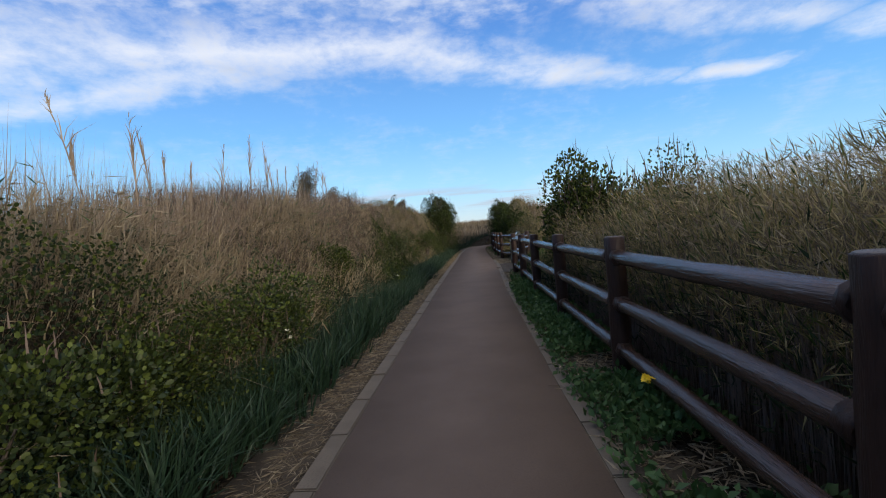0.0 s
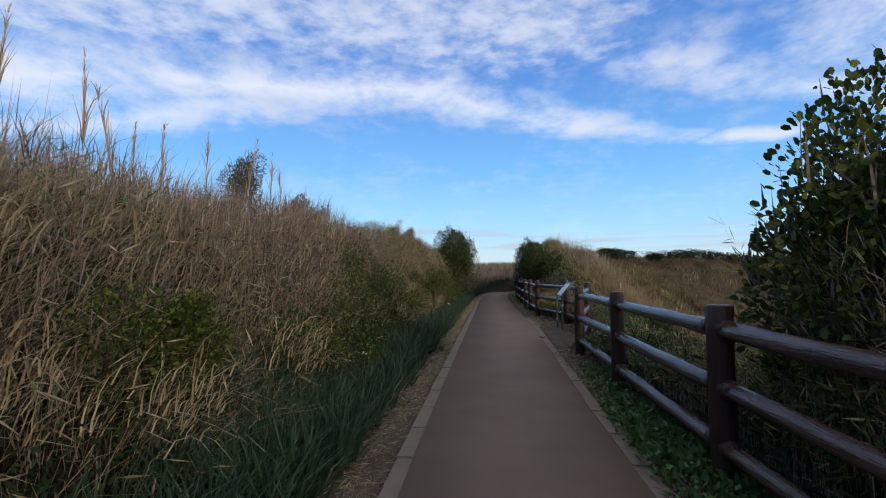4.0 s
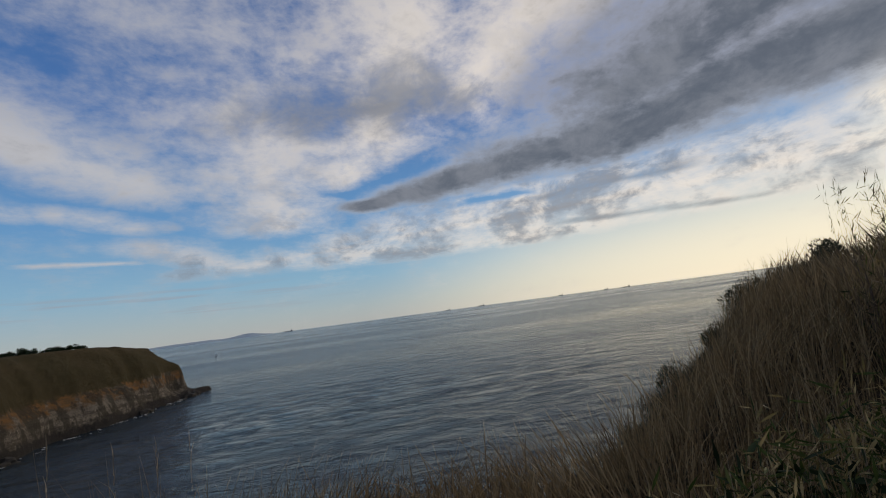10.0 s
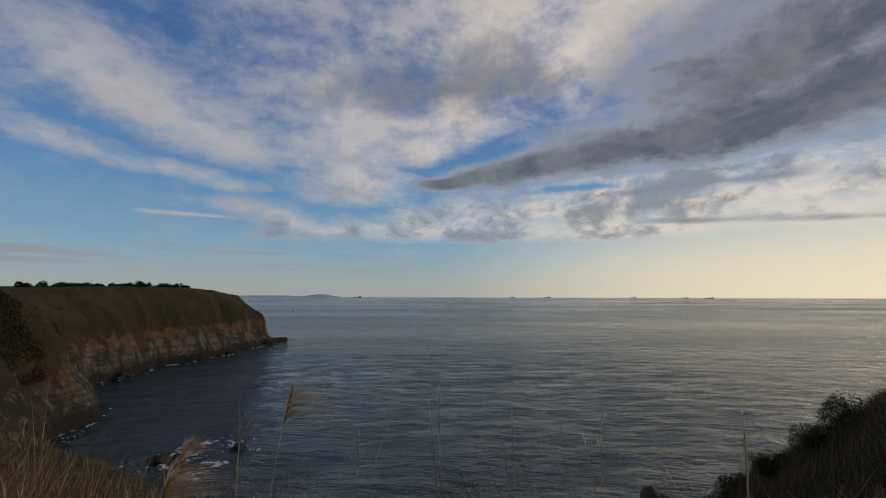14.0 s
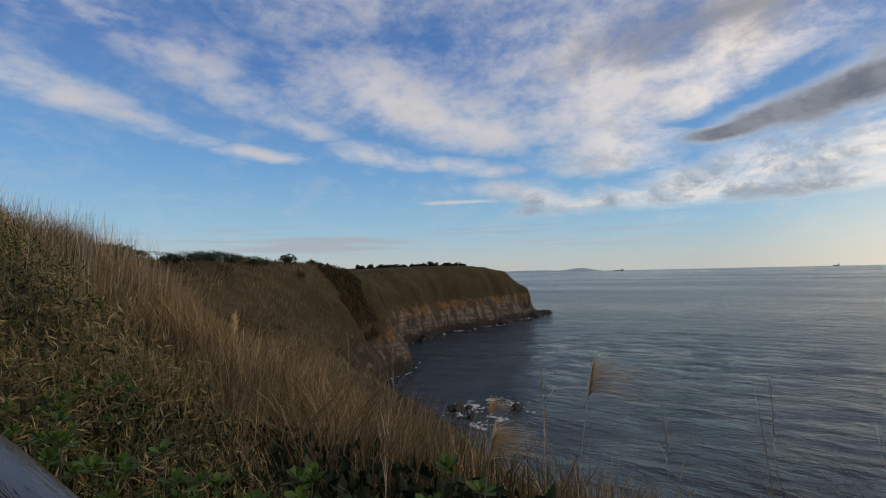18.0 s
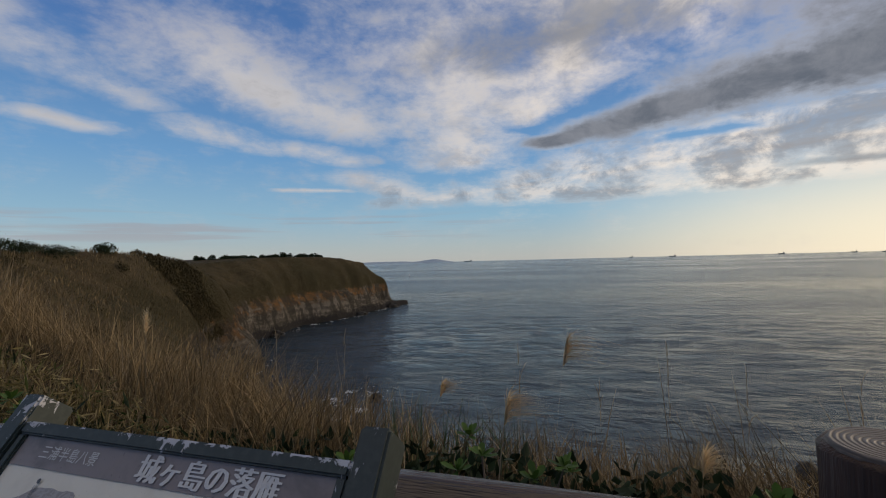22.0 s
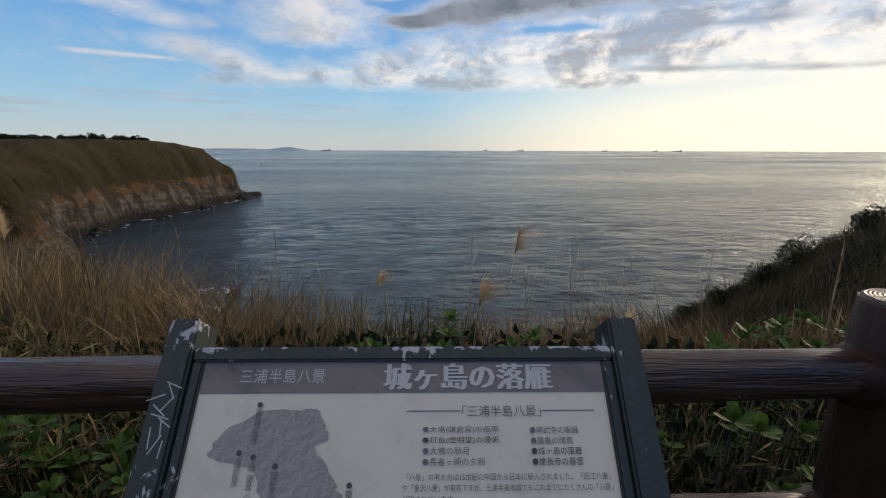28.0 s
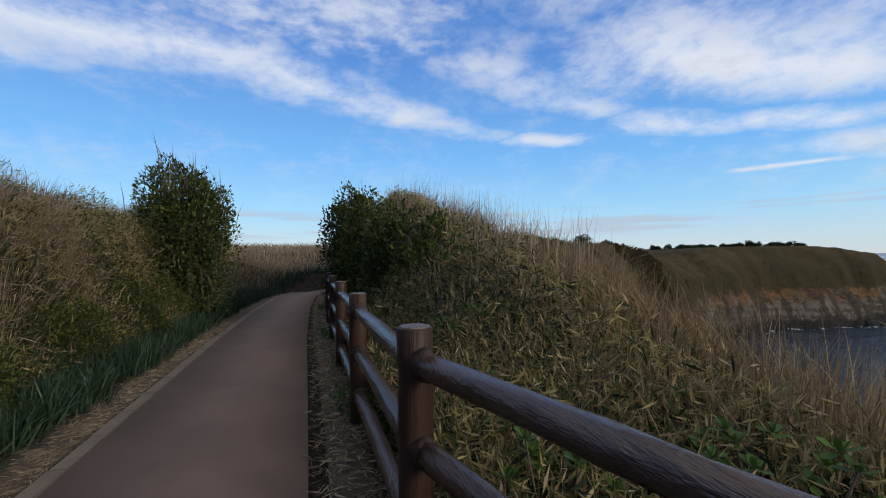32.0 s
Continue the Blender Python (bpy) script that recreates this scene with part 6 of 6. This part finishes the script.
# ================= sea rocks, foam, ships, far land =================
def lump(name, label, at, size, mat, seed, group=""):
    bm = bmesh.new()
    bmesh.ops.create_icosphere(bm, subdivisions=3, radius=1)
    for v in bm.verts:
        k = 1 + .45 * noise.noise(v.co * 1.3 + Vector((seed, 0, 0))) + .2 * noise.noise(v.co * 3.1 + Vector((0, seed, 0)))
        v.co = Vector((v.co.x * size[0] * k, v.co.y * size[1] * k, v.co.z * size[2] * k))
    ob = part(name, bm, mat)
    ob.matrix_basis = pose(*at)
    return tagged(ob, label, "rock", group)


def build_sea_things():
    for k, (x, y, s) in enumerate(((64.4, 56.6, 1.25), (66.0, 55.3, .6), (69.8, 48.4, 1.0), (62.6, 52.6, .7), (68.6, 47.4, .55), (85.5, 86, 1.6), (122, 109, 2.0), (176, 106.5, 2.0), (206, 106, 2.5), (211, 105.6, 2.0), (56, -8, 1.5), (52, -12, 1.8), (47, -4, 1.6))):
        lump("sea_rock", "dark wet rock standing in white surf", (x, y, SEA + .1), (s * 1.4, s, s * .75), M_WETROCK, k * 3.7, "sea rocks")
    # surf along the shore and round the rocks
    rg, cs = np.random.default_rng(5), []
    for x0, x1, y0, y1, st in ((30, 84, -6, 86, .22), (84, 224, 60, 116, .5)):
        gx, gy = np.meshgrid(np.arange(x0, x1, st), np.arange(y0, y1, st))
        d = shore_dist(gx, gy) + 1.3 * value_noise(gx, gy, 6, 61)
        n = .7 * value_noise(gx, gy, 2.4, 62) + .7 * value_noise(gx, gy, .9, 63) + .5 * value_noise(gx, gy, .5, 64)
        near = .55 * np.exp(-((d + 1.6) / 2.4) ** 2)
        for x, y, s in ((65.5, 55.2, 6.0), (70.5, 49.0, 5.0), (73, 53, 3.6), (62, 49, 4.0), (170, 106, 4), (200, 107, 4)):
            near = np.maximum(near, .85 * np.exp(-(((gx - x) / s) ** 2 + ((gy - y) / (s * .8)) ** 2)))
        keep = (rg.uniform(0, 1, gx.shape) < .85 * sstep(.72, 1.25, near * 1.2 + n * .62)) & (near > .12) & (d < 1.2)
        x, y = gx[keep], gy[keep]
        w = st * .5
        jit = rg.uniform(-w * .7, w * .7, (len(x), 4, 2))
        cx = np.stack([x - w, x + w, x + w, x - w], 1) + jit[..., 0]
        cy = np.stack([y - w, y - w, y + w, y + w], 1) + jit[..., 1]
        cs.append(np.stack([cx, cy, np.full_like(cx, SEA + .12)], -1).reshape(-1, 3))
    co = np.concatenate(cs)
    ob = fast_mesh("surf", co, np.arange(len(co)).reshape(-1, 4), None, M_FOAM)
    tagged(ob, "broken white surf along the rocky shore", "foam", kind="stuff")
    # ships on the horizon
    for az_, dist, ln in ((75.9, 4300, 85), (100.4, 4300, 60), (110.5, 4400, 45), (118.3, 4400, 70), (116.0, 4500, 40), (96.0, 4500, 40)):
        a = radians(az_)
        s = thing("cargo_ship", "distant dark cargo ship on the horizon", "ship", pose(dist * math.sin(a), dist * math.cos(a), SEA, 0, 0, -az_ + 8), group="ships")
        bm = box_mesh(-ln / 2, ln / 2, -6, 6, -1, 6)
        for v in bm.verts:
            if v.co.z < 0:
                v.co.x *= .88
        part("hull", bm, M_SHIP, s)
        part("bridge", box_mesh(ln * .28, ln * .42, -5, 5, 6, 15, .3), M_SHIP, s)
        part("mast", box_mesh(-ln * .2, -ln * .2 + 1.5, -.7, .7, 6, 14), M_SHIP, s)
    b = thing("small_boat", "small pale boat out on the water", "boat", pose(640, 268, SEA, 0, 0, 30), group="")
    bm = box_mesh(-3.5, 3.5, -1.1, 1.1, -.3, 1.1)
    for v in bm.verts:
        if v.co.x > 0:
            v.co.y *= .3
    part("hull", bm, M_BOAT, b)
    part("cabin", box_mesh(-2, .3, -.8, .8, 1.1, 2.6, .1), M_BOAT, b)
    # land beyond the bay, its haze painted as a blue-grey colour
    azs = np.linspace(56, 74.5, 80)
    h = 9 + 3 * value_noise(azs, azs * 0, 1.5, 71) + 17 * np.exp(-((azs - 71.2) / 1.5) ** 2) + 6 * np.exp(-((azs - 64) / 4) ** 2)
    h *= sstep(74.5, 73.2, azs)
    rows = []
    for r, k in ((4620, 0), (4700, 1), (4790, .7), (4800, 0)):
        a = np.radians(azs)
        rows.append(np.stack([r * np.sin(a), r * np.cos(a), SEA - .5 + h * k * 1.25], -1))
    co = np.stack(rows, 1)
    m = len(azs)
    i = np.arange(m - 1) * 4
    quads = np.concatenate([np.stack([i + k, i + 4 + k, i + 5 + k, i + 1 + k], 1) for k in range(3)])
    ob = fast_mesh("backdrop", co.reshape(-1, 3), quads, None, M_FARLAND, True)
    tagged(ob, "low blue land across the bay, haze put into its colour", "land", kind="structure")


M_WETROCK = material("wet_rock", ((.018, .017, .016), (.03, .027, .025), (.012, .011, .01)), .75, 1.2, 7, .08, spec=.2)
M_FOAM = material("foam", ((.45, .48, .5), (.6, .62, .64), (.32, .35, .38)), .8, .5, 4)
M_SHIP = material("ship_paint", ((.10, .11, .13), (.14, .15, .17), (.08, .09, .1)), .7, .1, 1)
M_BOAT = material("boat_paint", ((.6, .6, .6), (.66, .66, .66), (.5, .5, .5)), .4, 1, 9)
# distance haze is mixed into this base colour
M_FARLAND = material("hazed_far_land", ((.30, .37, .45), (.34, .41, .48), (.27, .34, .42)), 1, .002, .02, spec=0)

build_kerbs()
build_board()
build_sea_things()
plume(4.17, 14.72, .95, 201, bend=(.10, -.16))
plume(3.75, 14.95, .74, 202, bend=(.10, -.14))
plume(4.33, 17.75, 1.0, 203, bend=(-.03, -.05))
plume(4.9, 15.6, .45, 204, bend=(.1, -.1))
plume(3.9, 14.1, .50, 205, bend=(.1, -.1))
for k in range(15):
    # thin bare stems rising above the cliff-top grass
    x, y = 3.6 + 1.5 * abs(math.sin(k * 2.7)), 12.2 + k * .45
    z = gz(x, y)
    st = thing("bare_stem", "thin withered stem above the cliff-top grass", "stem", pose(x, y, z), group="bare stems")
    rg = np.random.default_rng(400 + k)
    h = .55 - z * .75 + .3 * abs(math.sin(k * 4.4))
    co, q, t = joined(ribbons(np.zeros((1, 3)), lean_of(1, .12, rng=rg), np.array([h]), np.array([.007]), 3, 0, rg), ribbons(np.stack([np.zeros(7), np.zeros(7), np.linspace(.55, .95, 7) * h], -1), lean_of(7, .35, rng=rg), np.full(7, .12), np.full(7, .006), 2, 0, rg))
    ob = fast_mesh("stem", co, q, t, M_STRAW)
    ob.parent = st

for k, (x, y, s) in enumerate(((1.45, 13.62, .03), (1.5, 13.7, .022), (1.41, 13.75, .018), (1.56, 13.55, .02))):
    tagged(lump("clod", "small dark clod of earth on the path edge", (x, y, .036), (s, s * .8, s * .5), M_EARTH, k * 2.3, "clods"), "small dark clod of earth on the path edge", "clod", "clods")
